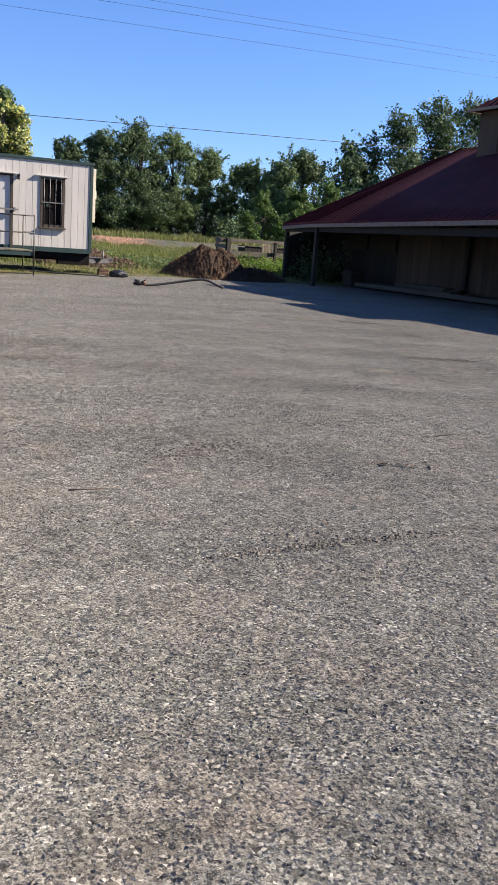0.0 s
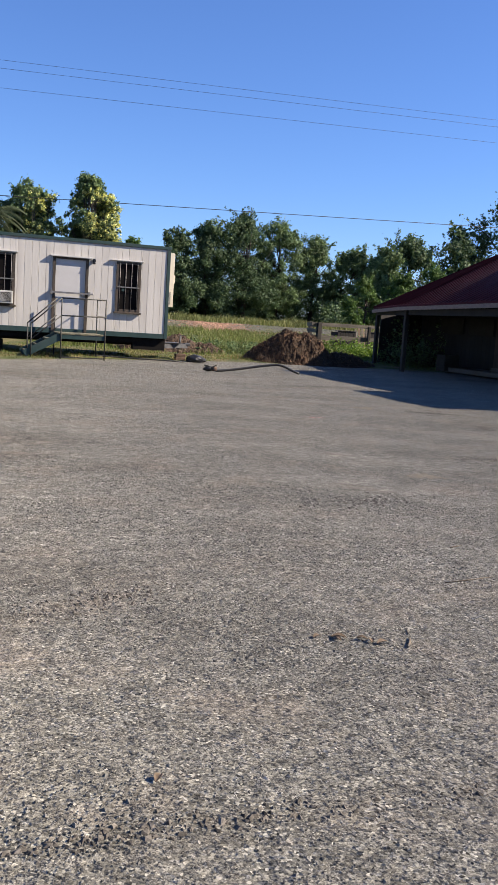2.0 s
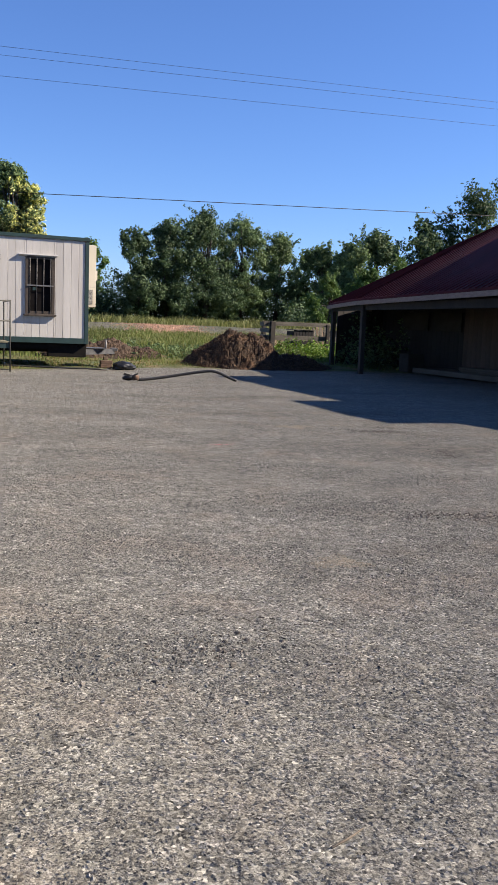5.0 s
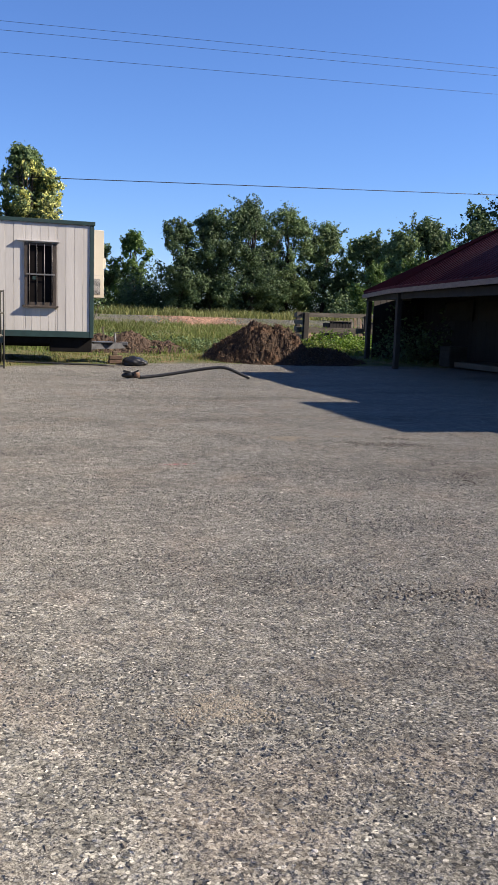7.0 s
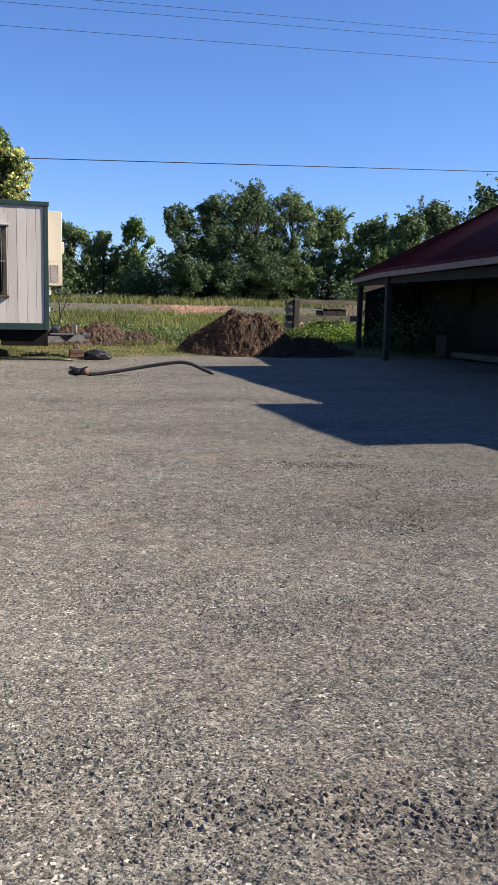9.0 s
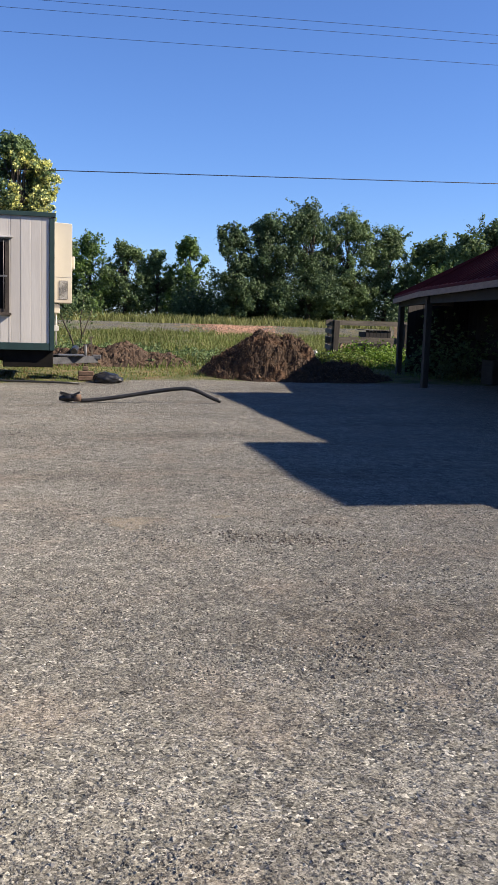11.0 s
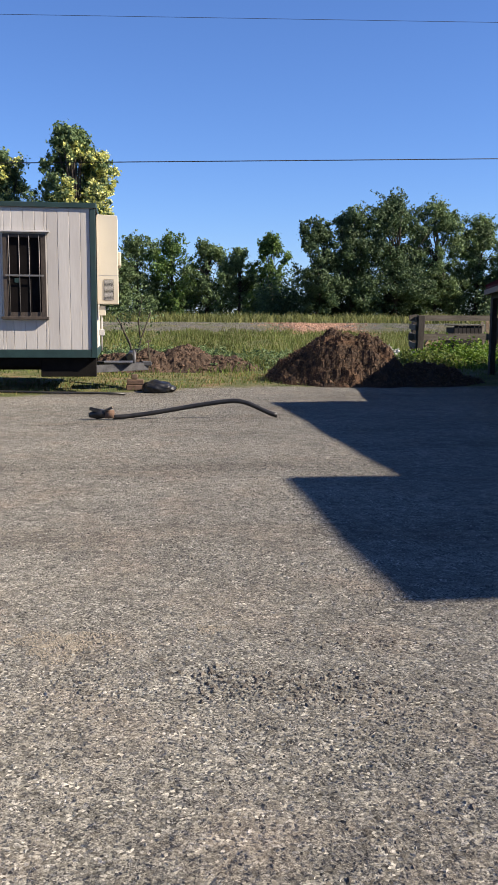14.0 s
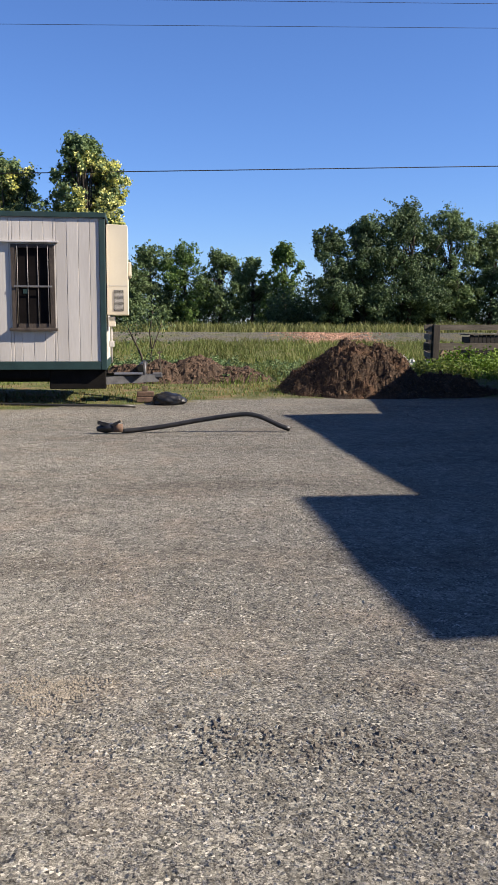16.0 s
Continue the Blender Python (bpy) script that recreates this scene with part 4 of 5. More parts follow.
for i in range(2):
    ob = new("block", blk)
    ob.location = (7.08 + 0.01 * i, TY + 0.86, gz1(7.08, TY + 0.86) + 0.055 + 0.102 * i)
    tagged(ob, "brown block stacked under the trailer's tongue jack", "block", "blocks under the tongue")
for i in range(1):
    ob = new("wood_block", box_mesh("wood_block", 0.12, 0.12, 0.1, M_LOG, 0.01))
    ob.location = (7.08, TY + 0.9, gz1(7.08, TY + 0.9) + 0.262)
    tagged(ob, "small timber block on the stacked blocks", "block")


def build_bag():
    bm = bmesh.new()
    bmesh.ops.create_icosphere(bm, subdivisions=4, radius=1.0)
    for v in bm.verts:
        c = v.co.copy()
        w = 1 + 0.16 * noise.noise(c * 2.3) + 0.08 * noise.noise(c * 5.5) + 0.035 * noise.noise(c * 14)
        v.co = Vector((c.x * 0.32 * w, c.y * 0.2 * w, max(c.z, -0.55) * 0.14 * w * (1.1 - 0.25 * c.x)))
    for f in bm.faces:
        f.smooth = True
    bmesh.ops.translate(bm, vec=(7.54, 27.75, gz1(7.54, 27.75) + 0.075), verts=bm.verts)
    solo("plastic_bag", bm, M_BLACK, (7.56, 27.75, 0), "shiny black plastic bag slumped beside the blocks", "bag")


build_bag()


# ---- trees ----
def tree(x, y, height, spread, leaf, size, count, label, lean=0.0, low=0.12, seed=0, blobs=34, flower=None, group=""):
    """Trunk with limbs, and a crown of many small leaf tufts over an uneven, lobed outline, with sprays at the top."""
    rnd = np.random.default_rng(seed)
    g = gz1(x, y)
    t = thing("tree", (x, y, g), label, "tree", group)
    bm = bmesh.new()
    r0 = 0.02 * height + 0.05
    trunk = [(x + lean * f * height * 0.4 + 0.15 * math.sin(3 * f), y, g - 0.1 + f * height * 0.7) for f in (0, 0.25, 0.5, 0.75, 1)]
    tube(bm, trunk, [r0, r0 * 0.8, r0 * 0.6, r0 * 0.4, r0 * 0.15], 7)
    # a few large lobes in a dome, each covered with tufts
    tufts = []
    lobes = []
    for i in range(22):
        k = rnd.uniform(0.0, 1.0) ** 1.25 if i else 0.9
        a = rnd.uniform(0, 2 * math.pi)
        rr = spread * 0.85 * math.sqrt(max(0.0, 1 - k ** 1.9)) * math.sqrt(rnd.uniform(0.02, 1)) if i else 0.0
        lobes.append((x + lean * k * height * 0.4 + math.cos(a) * rr, y + math.sin(a) * rr * 0.8, (low + (1 - low) * (0.10 + 0.76 * k)) * height, spread * rnd.uniform(0.30, 0.46) * (1.1 - 0.45 * k)))
    tall = (1 - low) * height / (2 * spread)
    for i in range(blobs * 5):
        lx, ly, lz, lr = lobes[i % 22]
        d = Vector(rnd.normal(size=3)).normalized()
        rr = lr * rnd.uniform(0.1, 1.0) ** 0.6 * (1 + 0.35 * noise.noise(d * 2.3 + Vector((i % 22, seed, 0))))
        tufts.append((lx + d.x * rr, ly + d.y * rr, g + max(0.02 * height, min(0.97 * height, lz + d.z * rr * max(0.8, min(1.3, tall)))), rnd.uniform(0.07, 0.14) * spread))
    # loose sprays that break the outline
    for i in range(max(4, blobs // 5)):
        a = rnd.uniform(0, 2 * math.pi)
        k = rnd.uniform(0.5, 0.98)
        rr = spread * math.sqrt(max(0.03, 1 - k ** 1.9)) * rnd.uniform(0.6, 1.0)
        lx, ly = rnd.normal(0, 0.05, 2)
        for e in range(4):
            tufts.append((x + lean * height * 0.4 + math.cos(a) * rr + e * lx * spread, y + math.sin(a) * rr * 0.8 + e * ly * spread,
                          g + (low + (1 - low) * k) * height * 0.93 + e * 0.065 * spread, (0.085 - 0.016 * e) * spread))
    for c in tufts[::17]:
        s = trunk[1 + int(rnd.integers(0, 3))]
        m = ((s[0] + c[0]) / 2, (s[1] + c[1]) / 2, (s[2] + c[2]) / 2 + 0.04 * height)
        tube(bm, [s, m, c[:3]], [r0 * 0.28, r0 * 0.16, r0 * 0.05], 5)
    part("trunk", bm, M_BARK, t)
    ctr = np.array(tufts)
    wts = ctr[:, 3] ** 1.8

    def around(n, reach):
        pick = rnd.choice(len(ctr), n, p=wts / wts.sum())
        d = rnd.normal(size=(n, 3))
        d /= np.linalg.norm(d, axis=1)[:, None]
        return pick, d, ctr[pick, :3] + d * (ctr[pick, 3] * reach)[:, None] * np.array([1, 1, 0.85])
    rad = rnd.uniform(0, 1, count) ** 0.5
    rad = np.where(rnd.uniform(0, 1, count) < 0.2, rad * 1.7, rad)
    pick, d, pts = around(count, rad)
    mid = np.array([x + lean * height * 0.2, y, g + height * (low + 0.4 * (1 - low))])
    out = pts - mid
    out /= np.linalg.norm(out, axis=1)[:, None] + 1e-9
    ok = pts[:, 2] > g + 0.1
    v, f = leaf_arrays(pts[ok], size, facing=(0.7 * d + 0.5 * out)[ok])
    base = np.array([x, y, g])
    crown = new("crown", array_mesh("crown", v - base, f, leaf))
    crown.parent = t
    if flower:
        pick, d, p0 = around(flower * 6, np.full(flower * 6, 1.05))
        rel = p0 - mid
        sunny = (rel[:, 0] * 0.85 - rel[:, 1] * 0.5) / spread + rnd.normal(0, 0.2, len(p0))
        p0 = p0[(sunny > 0.15) & (p0[:, 2] < g + height * 0.90)][:flower]
        pp = np.repeat(p0, 11, 0) + rnd.normal(0, 0.042, (11 * len(p0), 3))
        v, f = leaf_arrays(pp, 0.075, 0.3)
        bl = new("blossom", array_mesh("blossom", v - base, f, M_FLOWER))
        bl.parent = t
        tagged(bl, "cream-yellow blossom clusters")
    return t


FARLINE = "trees behind the gravel bank"
# the big dark group
tree(33.4, 97, 13.0, 5.2, M_LEAF_DARK, 0.23, 42000, "large dark green broad-crowned tree behind the bank", 0.02, 0.02, 11, 130, group=FARLINE)
tree(29.0, 97, 11.0, 4.2, M_LEAF_DARK, 0.23, 25000, "dark green dense tree beside the large one", 0, 0.02, 14, 90, group=FARLINE)
tree(25.4, 96, 10.0, 3.2, M_LEAF_DARK, 0.23, 18000, "dark green upright tree beside the large one", 0, 0.02, 12, 70, group=FARLINE)
tree(37.8, 98, 12.2, 4.6, M_LEAF_MID, 0.23, 28000, "green tree with an uneven crown behind the bank", 0.03, 0.02, 15, 90, group=FARLINE)
tree(42.2, 98, 10.8, 4.0, M_LEAF_MID, 0.23, 18000, "green loose-crowned tree beside the large one", 0.05, 0.03, 13, 70, group=FARLINE)
for i, (x, y, h, s) in enumerate(((22.4, 106, 9.4, 2.7), (19.2, 108, 7.8, 3.0), (15.8, 109, 8.8, 3.6), (12.0, 110, 9.8, 4.0), (8.2, 110, 9.4, 4.0), (4.5, 109, 9.2, 4.0), (0, 108, 9.7, 4.4))):
    tree(x, y, h, s, M_LEAF_MID if i % 3 else M_LEAF_LIGHT, 0.25, 13000, "mid-green leafy tree in the far row", 0, 0.0, 30 + i, 80, group=FARLINE)
for i, (x, y, h, s, m) in enumerate(((46.5, 95, 9.6, 4.6, M_LEAF_MID), (52, 93, 11.5, 5.6, M_LEAF_DARK), (44.5, 84, 8.4, 4.2, M_LEAF_MID), (49.5, 79, 11.2, 4.8, M_LEAF_DARK),
                                     (54.5, 78, 14.6, 5.6, M_LEAF_DARK), (60.5, 79, 16.8, 6.6, M_LEAF_DARK), (67, 80, 18.5, 7.0, M_LEAF_DARK), (74, 80, 18, 7.0, M_LEAF_DARK), (81, 78, 17, 7.0, M_LEAF_DARK))):
    tree(x, y, h, s, m, 0.30, 17000, "dark green tree in the row behind the barn", 0, 0.0, 50 + i, 90, group=FARLINE)
for i, (x, y, h) in enumerate(((33, 66, 4.2), (36.5, 66, 5.0), (40, 67, 6.2))):
    tree(x, y, h, 2.2, M_LEAF_LIGHT, 0.18, 9000, "light green young tree behind the barn", 0, 0.02, 70 + i, 50)
# flowering trees behind the trailer
tree(5.45, 36.6, 6.6, 1.38, M_LEAF_MID, 0.10, 25000, "tree full of cream-yellow blossom behind the trailer", 0, 0.55, 81, 90, 900, "blossoming trees")
tree(3.25, 36.9, 6.2, 1.5, M_LEAF_MID, 0.10, 20000, "tree with scattered cream-yellow blossom behind the trailer", 0, 0.58, 82, 60, 260, "blossoming trees")


def sapling():
    x, y = 7.15, 33.9
    g = gz1(x, y)
    t = thing("sapling", (x, y, g), "thin leaning sapling with sparse leaves beside the trailer", "sapling")
    bm = tube(bmesh.new(), [(x, y, g), (x - 0.12, y, g + 0.6), (x - 0.45, y, g + 1.3)], [0.035, 0.028, 0.012], 6)
    tube(bm, [(x, y, g), (x + 0.15, y, g + 0.7), (x + 0.45, y + 0.1, g + 1.5)], [0.03, 0.02, 0.01], 6)
    tube(bm, [(x + 0.15, y, g + 0.7), (x + 0.1, y, g + 1.2), (x + 0.2, y, g + 1.8)], [0.02, 0.014, 0.008], 6)
    part("stem", bm, M_BARK, t)
    c = np.array([(x + 0.3, y, g + 1.5), (x + 0.05, y, g + 0.35), (x - 0.3, y, g + 1.3), (x + 0.15, y, g + 1.75)])
    pts = c[RNG.integers(0, 4, 800)] + RNG.normal(0, 0.2, (800, 3))
    v, f = leaf_arrays(pts, 0.075)
    cr = new("leaves", array_mesh("leaves", v - np.array([x, y, g]), f, M_LEAF_MID))
    cr.parent = t


sapling()


def palm():
    x, y = 1.5, 34.5
    g = gz1(x, y)
    t = thing("palm", (x, y, g), "grey-green feathery palm behind the trailer", "palm")
    part("trunk", tube(bmesh.new(), [(x, y, g - 0.1), (x, y, g + 2.2), (x, y, g + 4.4)], [0.3, 0.26, 0.22], 10), M_BARK, t)
    for k in range(22):
        a = k * 2.4
        up = 0.9 - 1.1 * (k / 22)
        ln = 1.5
        rib = [Vector((x + math.cos(a) * ln * s * math.cos(up * 0.6), y + math.sin(a) * ln * s * math.cos(up * 0.6), g + 4.4 + ln * (up * s - 0.75 * s * s))) for s in np.linspace(0, 1, 9)]
        bm = tube(bmesh.new(), rib, [0.03 - 0.003 * i for i in range(9)], 5)
        side = Vector((-math.sin(a), math.cos(a), 0))
        for i in range(2, 33):
            s = i / 33 * 8
            p = rib[int(s)].lerp(rib[min(8, int(s) + 1)], s - int(s))
            for sg in (-1, 1):
                q = p + side * sg * 0.42 * (1 - 0.6 * i / 33) + Vector((0, 0, -0.18)) + Vector((math.cos(a), math.sin(a), 0)) * 0.15
                w = Vector((math.cos(a), math.sin(a), 0)) * 0.018
                bm.faces.new([bm.verts.new(c) for c in (p - w, p + w, q)])
        part("frond", bm, M_PALM, t)


palm()

# ---- cables ----


def cable(p, q, sag, r):
    pts = []
    for i in range(41):
        f = i / 40
        c = Vector(p).lerp(Vector(q), f)
        c.z -= sag * 4 * f * (1 - f)
        pts.append(c)
    solo("overhead_cable", tube(bmesh.new(), pts, r, 6), M_WIRE, p, "thin black overhead cable strung above the yard", "cable", "overhead cables")


def utility_pole(x, y, h):
    g = gz1(x, y)
    t = thing("utility_pole", (x, y, g), "tall brown timber utility pole with a crossarm", "utility pole", "utility poles")
    part("pole", tube(bmesh.new(), [(x, y, g - 0.2), (x, y, h)], [0.16, 0.11], 10), M_BARK, t)
    part("crossarm", box(x - 0.05, x + 0.05, y - 0.9, y + 0.9, h - 0.75, h - 0.63), M_POST, t)


utility_pole(-30, 36.4, 9.6)
utility_pole(62, 37.3, 14.0)
for z, y in ((8.38, 36.6), (9.18, 37.0), (9.58, 37.4)):
    cable((-30, y, z), (62, y, z + 3.2), 0.05, 0.006)
cable((-30, 34.6, 4.03), (62, 38.85, 8.27), 0.05, 0.014)

# ---- junk behind the fence ----
def scrap_bin(x0, x1, y0, y1, h):
    g = gz1(x0, y0)
    t = thing("scrap_bin", (x0, y0, g), "dark weathered plank bin behind the fence", "bin", "bins behind the fence")
    k = int((x1 - x0) / 0.13)
    me = box_mesh("bin_plank", (x1 - x0) / k - 0.012, 0.03, h, M_DARK_SHADE_WOOD, 0.004)
    for i in range(k):
        piece("bin_plank", me, t, (x0 + (i + 0.5) * (x1 - x0) / k, y0, g + h / 2 + 0.01 * math.sin(i * 5)))
    part("bin_body", box(x0, x1, y0 + 0.03, y1, g, g + h - 0.06), M_DARK_SHADE_WOOD, t)
    part("bin_lid", box(x0 - 0.05, x1 + 0.04, y0 - 0.05, y1, g + h, g + h + 0.03, bevel=0.006), M_RAILWOOD, t, "pale weathered plank lid")


scrap_bin(17.35, 18.3, 38.0, 38.7, 0.98)
scrap_bin(19.1, 20.3, 38.2, 38.9, 1.0)
for i in range(5):
    x = 18.42 + 0.13 * i
    g = gz1(x, 38.0)
    bm = beam(bmesh.new(), (x, 38.0 - 0.02 * (i % 2), g), (x + 0.03 * (i % 3 - 1), 38.25, g + 1.12 + 0.07 * ((i * 7) % 3)), 0.11, 0.03)
    solo("leaning_plank", bm, M_LOG if i % 2 else M_RAILWOOD, (x, 38.0, g), "brown plank leaning behind the fence", "plank", "planks behind the fence")
for i in range(8):
    x = 16.6 + 0.18 * (i % 4) + 0.04 * math.sin(i * 7)
    z = gz1(x, 38.2) + 0.5 + 0.17 * (i // 4)
    bm = beam(bmesh.new(), (x - 0.16, 38.1 + 0.05 * (i % 3), z - 0.35), (x + 0.14, 38.25, z + 0.05 * (i % 2)), 0.13, 0.11, 0.4 * i)
    solo("firewood_log", bm, M_LOG, (x, 38.2, z - 0.45), "split pale firewood log in a heap behind the fence", "log", "firewood behind the fence")
bm = bmesh.new()
g = gz1(14.6, 35.6)
for lx, ly, lz, w, h, turn, lean_back in ((14.45, 35.5, 0.36, 0.20, 0.30, 0.9, 0.5), (14.70, 35.55, 0.30, 0.24, 0.2, -0.35, 0.65), (14.62, 35.4, 0.1, 0.34, 0.2, 0.15, 0.9)):
    grid = [[Vector((w * (i / 4 - 0.5), 0.03 * math.sin(3 * i + j), h * (j / 4 - 0.5) * (1 - 0.25 * (i % 2) * (j == 4)))) for i in range(5)] for j in range(5)]
    turned = Matrix.Translation((lx, ly, g + lz)) @ Matrix.Rotation(turn, 4, 'Y') @ Matrix.Rotation(-lean_back, 4, 'X')
    vs = [[bm.verts.new(turned @ c) for c in row] for row in grid]
    vb = [[bm.verts.new(turned @ (c + Vector((0, 0.008, 0)))) for c in row] for row in grid]
    for j in range(4):
        for i in range(4):
            bm.faces.new((vs[j][i], vs[j][i + 1], vs[j + 1][i + 1], vs[j + 1][i]))
            bm.faces.new((vb[j][i], vb[j + 1][i], vb[j + 1][i + 1], vb[j][i + 1]))
    ring = [(0, i) for i in range(4)] + [(i, 4) for i in range(4)] + [(4, 4 - i) for i in range(4)] + [(4 - i, 0) for i in range(4)]
    for (a, c), (d, e) in zip(ring, ring[1:] + ring[:1]):
        bm.faces.new((vs[a][c], vb[a][c], vb[d][e], vs[d][e]))
solo("scrap_sheet", bm, M_WHITE, (14.6, 35.6, g), "torn white scrap sheeting heaped beside the fence post", "scrap")

# a drain pipe stub and a stake on the soil bank, a thin pipe along the gravel's edge
bm = tube(bmesh.new(), [(7.02, 32.5, 0.44), (7.02, 32.52, 0.442), (7.1, 33.3, 0.50)], [0.085, 0.1, 0.1], 16)
solo("pipe_stub", bm, M_HOSE, (7.0, 32.6, 0.4), "short black drain pipe poking out of the soil bank", "pipe")
bm = beam(bmesh.new(), (7.52, 32.5, 0.2), (7.46, 32.5, 0.86), 0.035, 0.035)
beam(bm, (7.40, 32.49, 0.80), (7.53, 32.49, 0.84), 0.03, 0.03)
solo("stake", bm, M_TWIG, (7.5, 32.5, 0.2), "pale wooden stake stuck in the soil bank", "stake")
pts = [(4.0 + 0.29 * i, 27.06 + 0.04 * math.sin(i * 0.9), gz1(4.0 + 0.29 * i, 27.06) + 0.03) for i in range(11)]
solo("ground_pipe", tube(bmesh.new(), pts, 0.022, 8), M_HOSE, pts[0], "thin black pipe lying along the gravel's edge", "pipe")

# ---- grass, weeds, stones ----


def grass(name, n, x0, x1, y0, y1, h0, h1, material, label, keep=None, w=0.012, cat="grass"):
    x, y = RNG.uniform(x0, x1, n), RNG.uniform(y0, y1, n)
    clump = np.array([noise.noise(Vector((a * 0.55, b * 0.55, 3.1))) + 0.5 * noise.noise(Vector((a * 1.9, b * 1.9, 8))) for a, b in zip(x, y)])
    ok = clump > RNG.uniform(-0.65, 0.6, n)
    if keep is not None:
        ok &= keep(x, y)
    x, y, clump = x[ok], y[ok], clump[ok]
    h = RNG.uniform(h0, h1, len(x)) * (0.85 + 0.5 * np.clip(clump, -0.5, 1))
    v, f = blade_arrays(x, y, gz(x, y) - 0.01, h, np.full(len(x), w) * RNG.uniform(0.7, 1.5, len(x)), RNG.uniform(0.1, 0.7, len(x)))
    tagged(new(name, array_mesh(name, v, f, material)), label, cat, kind="stuff")


def off_yard(x, y):
    e = np.minimum(np.maximum(23.9 + 0.55 * x, 24.4), 28.55)
    return y > e + 0.1


grass("verge_grass", 22000, -2, 19, 25, 33, 0.03, 0.11, M_GRASS, "short green grass at the edge of the gravel", off_yard, 0.014)
grass("dry_verge_grass", 17000, -2, 14, 25, 32, 0.03, 0.10, M_THATCH, "straw-coloured dry grass at the edge of the gravel", off_yard, 0.014)
grass("meadow_grass", 52000, 3, 30, 32, 49.5, 0.08, 0.26, M_GRASS, "uneven green grass on the slope below the bank", None, 0.022)
grass("dry_meadow_grass", 50000, 3, 30, 33, 49.5, 0.10, 0.34, M_DRYGRASS, "yellowing dry grass on the slope below the bank", None, 0.02)
grass("bank_grass", 30000, -5, 75, 58.5, 66, 0.22, 0.5, M_DRYGRASS, "tall yellow-green grass behind the gravel bank", None, 0.045)


def weeds(n, boxes, size, label, material):
    x, y, z = [], [], []
    for a, b, c, d, hh in boxes:
        xx, yy = RNG.uniform(a, b, n), RNG.uniform(c, d, n)
        cl = np.array([noise.noise(Vector((p * 1.6, q * 1.6, 1))) for p, q in zip(xx, yy)])
        x.append(xx)
        y.append(yy)
        z.append(gz(xx, yy) + hh * RNG.uniform(0, 1, n) * np.clip(0.6 + cl, 0.1, 1.3))
    p = np.stack([np.concatenate(x), np.concatenate(y), np.concatenate(z)], 1)
    v, f = leaf_arrays(p, size, 0.4)
    tagged(new("weeds", array_mesh("weeds", v, f, material)), label, "weeds", kind="stuff")


weeds(15000, [(-5, 26, 108, 113, 5.5), (20, 34, 98, 103, 4.5), (34, 55, 98, 103, 5.5), (34, 90, 72, 78, 2.8)], 0.27, "dark undergrowth below the far trees", M_LEAF_DARK)
weeds(3900, [(14.3, 20.0, 33.0, 36.4, 0.42), (16, 20, 34.5, 37.8, 0.75)], 0.10, "bright broad-leaved weeds under the fence", M_WEED)
weeds(5000, [(6.2, 9.6, 34.3, 37.0, 0.45), (9.0, 15.0, 32.6, 36.5, 0.42)], 0.085, "low dark green weeds behind the heaps", M_LEAF_MID)
weeds(1600, [(15.9, 18.0, 29.6, 31.4, 1.7)], 0.11, "dark leafy growth under the barn's far corner", M_LEAF_DARK)
weeds(1500, [(14.0, 15.0, 32.6, 33.8, 0.62), (14.9, 15.9, 33.6, 34.6, 0.5)], 0.09, "yellow-green bushy weeds at the foot of the fence post", M_GRASS)

n = 4200
x, y = RNG.normal(16.0, 1.0, n), RNG.uniform(48.6, 55.5, n)
r = RNG.uniform(0.015, 0.07, n)
sv, sf = stone_arrays(x, y, gz(x, y) + 0.25 * r, r)
tagged(new("rust_red_rubble", array_mesh("rust_red_rubble", sv, sf, M_RUST)), "rust-red broken rubble spilled on the bank", "rubble", kind="stuff")
n = 6000
x, y = RNG.uniform(-2, 45, n), RNG.uniform(51, 57.5, n)
r = RNG.uniform(0.01, 0.04, n)
sv, sf = stone_arrays(x, y, gz(x, y) + 0.2 * r, r)
tagged(new("bank_stones", array_mesh("bank_stones", sv, sf, M_PEBBLE)), "grey ballast stones on the bank", "stones", kind="stuff")

# loose stones in the yard, densest along the way walked
n = 190000
f = RNG.uniform(0, 1, n)
dist = 1.6 + 9 * RNG.uniform(0, 1, n) ** 1.3
px, py = -2.9 + 9.7 * f, -1.1 + 11.6 * f
ang = RNG.normal(radians(20), radians(15), n)
x, y = px + np.sin(ang) * dist, py + np.cos(ang) * dist
patchy = np.array([noise.noise(Vector((a * 0.8, b * 0.8, 5))) + 0.6 * noise.noise(Vector((a * 2.6, b * 2.6, 2))) for a, b in zip(x, y)])
ok = (y < 28.2) & (patchy > RNG.uniform(-1.1, 0.35, n))
x, y = x[ok], y[ok]
r = 0.0027 + 0.0012 * RNG.exponential(1.0, len(x))
r = np.where(RNG.uniform(0, 1, len(x)) < 0.008, r * 1.6, r)
r = np.minimum(r, 0.011)
sv, sf = stone_arrays(x, y, gz(x, y) + 0.15 * r, r)
tagged(new("loose_gravel", array_mesh("loose_gravel", sv, sf, M_PEBBLE)), "loose grey and pale gravel stones on the yard", "gravel", kind="stuff")


# coarser stones further off, coloured paler to brighten the ground seen at a low angle
n = 120000
x, y = RNG.uniform(0.0, 15.0, n), 8.0 + 20.3 * RNG.uniform(0, 1, n) ** 0.8
patchy = np.array([noise.noise(Vector((a * 0.5, b * 0.7, 9))) + 0.6 * noise.noise(Vector((a * 1.8, b * 2.2, 2))) for a, b in zip(x, y)])
ok = (y < 23.6 + 0.5 * x) & (x < 7 + 0.45 * y) & (x > 0.25 * y - 3.5) & (patchy > RNG.uniform(-1.0, 0.5, n))
x, y = x[ok], y[ok]
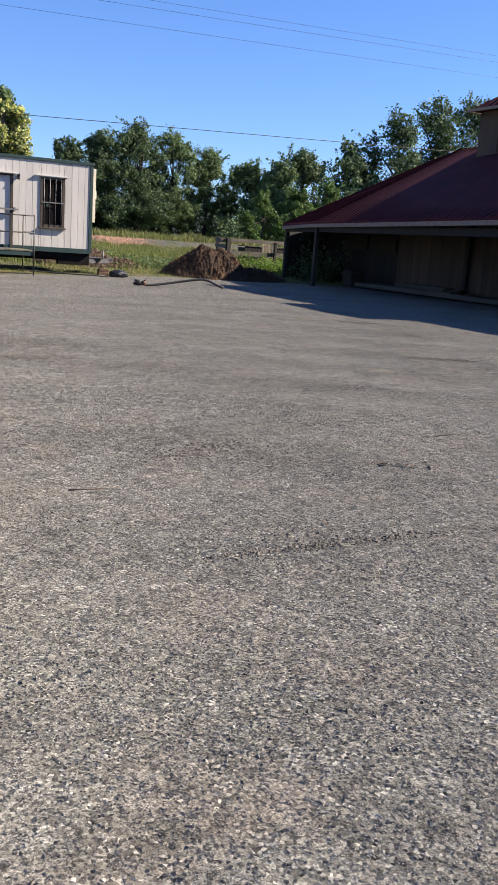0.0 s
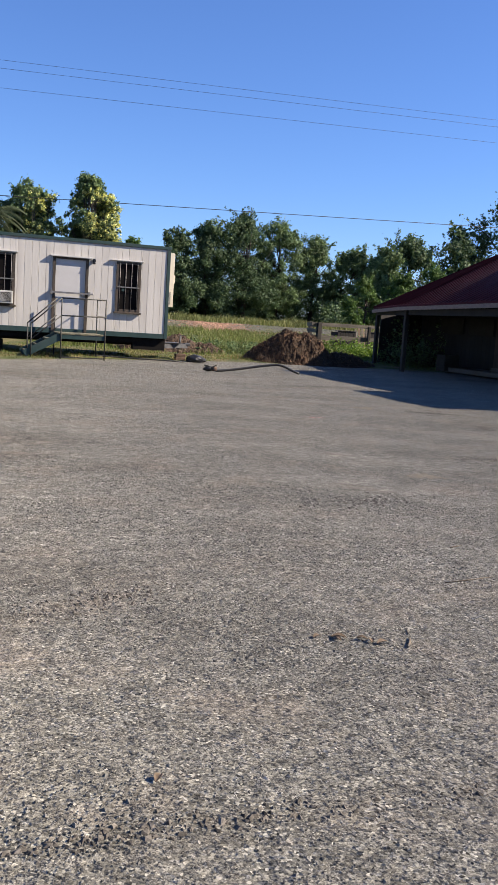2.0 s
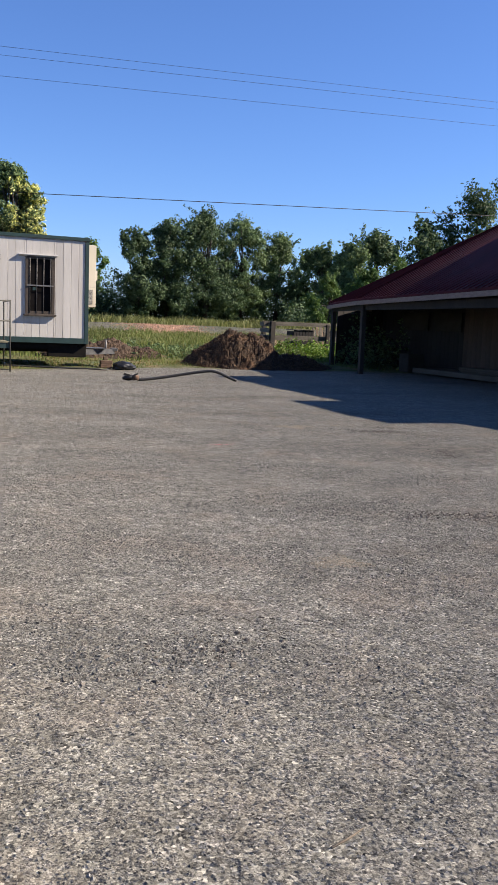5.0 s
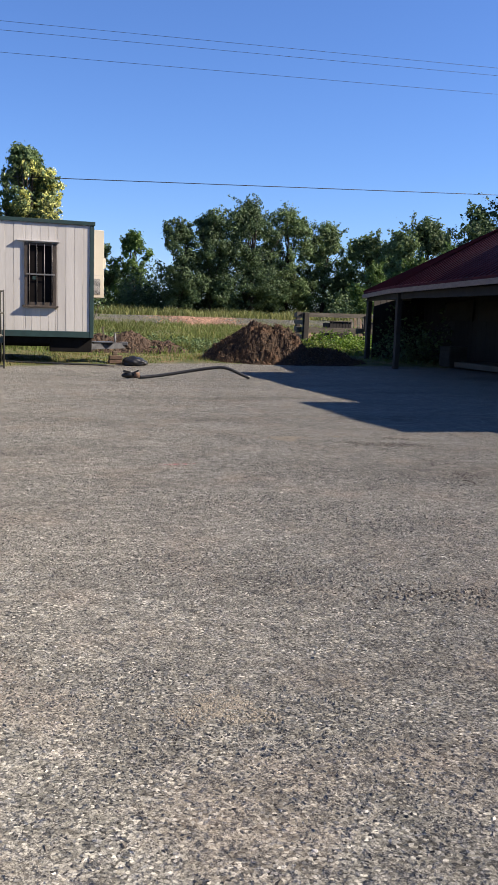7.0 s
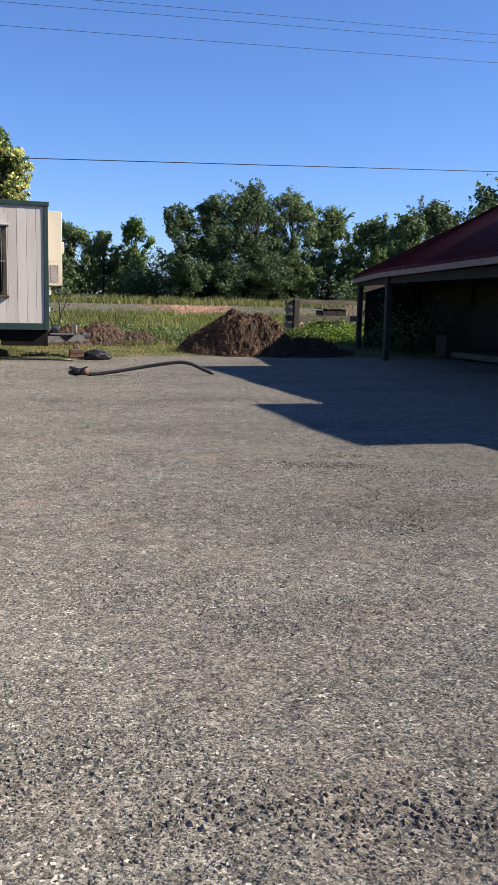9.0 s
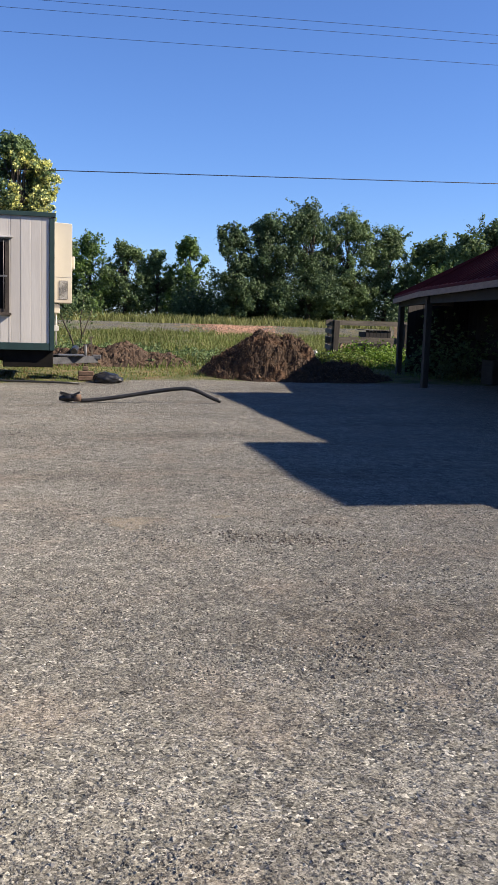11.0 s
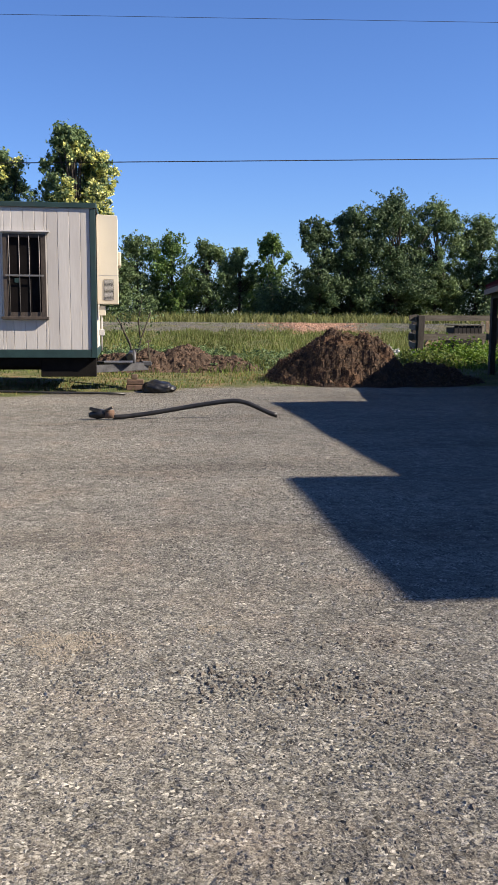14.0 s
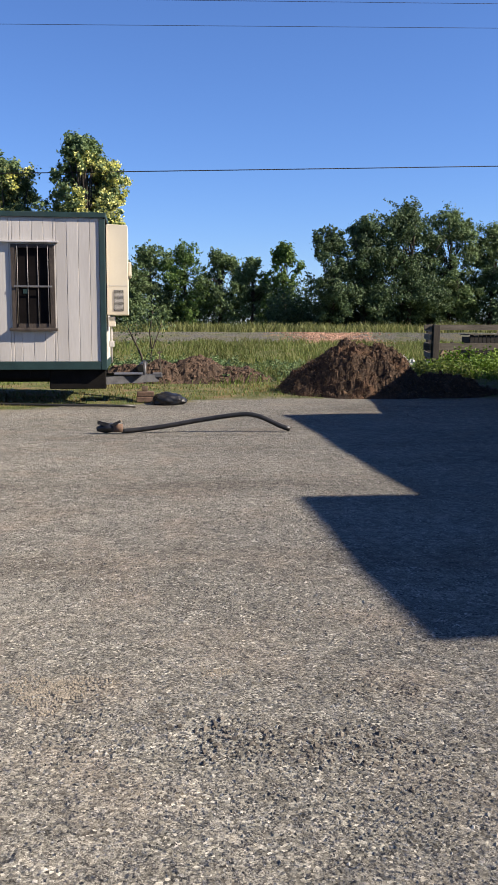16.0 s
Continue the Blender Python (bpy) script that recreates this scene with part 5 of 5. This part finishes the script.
r = np.minimum(0.0034 + 0.0018 * RNG.exponential(1.0, len(x)), 0.011)
sv, sf = stone_arrays(x, y, gz(x, y) + 0.15 * r, r)
tagged(new("coarse_gravel", array_mesh("coarse_gravel", sv, sf, M_COARSE)), "pale grey coarse gravel stones strewn over the yard", "gravel", kind="stuff")


def stones(name, x, y, r, material, label, cat="stones"):
    v, f = stone_arrays(x, y, gz(x, y) + 0.2 * r, r)
    tagged(new(name, array_mesh(name, v, f, material)), label, cat, kind="stuff")


# scuffed ridges of larger stones
cx, cy, cr = [], [], []
for x0, y0, x1, y1, w, n in ((7.25, 13.8, 7.95, 13.55, 0.16, 420), (7.75, 14.25, 8.2, 14.05, 0.14, 260), (5.1, 8.98, 6.1, 8.65, 0.12, 420), (-0.75, 2.62, 1.3, 2.58, 0.05, 420),
                             (-0.35, 4.4, 0.6, 4.74, 0.12, 350), (7.3, 11.5, 7.7, 12.8, 0.12, 300), (2.2, 6.4, 3.6, 7.2, 0.2, 260)):
    f = RNG.uniform(0, 1, n)
    cx.append(x0 + (x1 - x0) * f + RNG.normal(0, w, n))
    cy.append(y0 + (y1 - y0) * f + RNG.normal(0, w * 0.6, n))
    cr.append(0.0048 + 0.003 * RNG.exponential(1, n))
stones("scuffed_stones", np.concatenate(cx), np.concatenate(cy), np.minimum(np.concatenate(cr), 0.015), M_DARKSTONE, "larger dark stones turned up in scuffed ridges")
# pale sandy spots
cx, cy = [], []
for x0, y0, w, n in ((6.61, 14.27, 0.085, 1500), (4.0, 7.93, 0.07, 1300), (7.28, 14.39, 0.03, 250), (4.25, 6.6, 0.05, 500), (1.2, 2.2, 0.05, 700)):
    a = RNG.uniform(0, 6.28, n)
    q = np.sqrt(RNG.uniform(0, 1, n)) * w * 1.9 * (1 + 0.35 * np.sin(3 * a + x0) + 0.2 * np.sin(7 * a))
    cx.append(x0 + np.cos(a) * q * 1.2)
    cy.append(y0 + np.sin(a) * q)
cx, cy = np.concatenate(cx), np.concatenate(cy)
stones("sandy_spots", cx, cy, RNG.uniform(0.002, 0.006, len(cx)), M_SAND, "pale sandy spots ground into the gravel", "sand")
# scattered pale pebbles
n = 520
f = RNG.uniform(0, 1, n)
dist, ang = 1.8 + 12 * RNG.uniform(0, 1, n) ** 1.2, RNG.normal(radians(20), radians(16), n)
x, y = -2.4 + 9.4 * f + np.sin(ang) * dist, -0.8 + 11.6 * f + np.cos(ang) * dist
stones("pale_pebbles", x[y < 28], y[y < 28], RNG.uniform(0.004, 0.010, int((y < 28).sum())), M_PALESTONE, "pale whitish pebbles scattered over the gravel", "pebbles")


n = 90
stones("paint_mark", 5.05 + RNG.normal(0, 0.09, n), 12.93 + RNG.normal(0, 0.02, n), RNG.uniform(0.003, 0.007, n), M_PINK, "faded pink paint mark on the gravel", "paint mark")


def twig(p, q, r, bend=0.003):
    mid = ((p[0] + q[0]) / 2 + bend, (p[1] + q[1]) / 2 - bend)
    pts = [(a, b, gz1(a, b) + r) for a, b in (p, mid, q)]
    solo("twig", tube(bmesh.new(), pts, [r, r * 0.9, r * 0.4], 6), M_TWIG, pts[1], "dry brown twig lying on the gravel", "twig", "twigs on the gravel")


for p, q, r in (((1.40, 3.73), (1.48, 3.85), 0.006), ((1.50, 3.9), (1.53, 3.98), 0.003), ((2.14, 4.60), (2.5, 4.65), 0.0035), ((-1.0, 3.86), (-0.71, 3.86), 0.005), 
                ((2.62, 5.3), (2.75, 5.36), 0.004), ((5.6, 10.4), (5.66, 10.52), 0.004)):
    twig(p, q, r)


def dry_leaf(x, y, size, turn):
    g = gz1(x, y)
    bm = bmesh.new()
    k = 7
    rows = []
    for i in range(k):
        f = i / (k - 1)
        w = size * 0.26 * math.sin(math.pi * (0.08 + 0.88 * f))
        c = Vector((size * (f - 0.5), 0, 0.005 + 0.006 * math.sin(math.pi * f)))
        rows.append([bm.verts.new(c + Vector((0, s * w, 0.5 * w * s * s))) for s in (-1, -0.5, 0, 0.5, 1)])
    for a, b in zip(rows, rows[1:]):
        for i in range(4):
            bm.faces.new((a[i], a[i + 1], b[i + 1], b[i]))
    bmesh.ops.rotate(bm, matrix=Matrix.Rotation(turn, 3, 'Z'), verts=bm.verts)
    bmesh.ops.translate(bm, vec=(x, y, g), verts=bm.verts)
    bmesh.ops.solidify(bm, geom=list(bm.faces), thickness=0.0015)
    solo("dry_leaf", bm, M_DRYLEAF, (x, y, g), "curled dry brown leaf lying on the gravel", "leaf", "dry leaves on the gravel")


for x, y, size, turn in ((1.14, 3.89, 0.07, -0.4), (1.24, 3.86, 0.05, -0.5), (1.31, 3.80, 0.06, 0.3), (1.27, 3.83, 0.05, 1.3), (1.04, 3.91, 0.05, 0.5), (0.05, 2.87, 0.05, 1.0), (1.12, 3.87, 0.05, 2.0)):
    dry_leaf(x, y, size, turn)
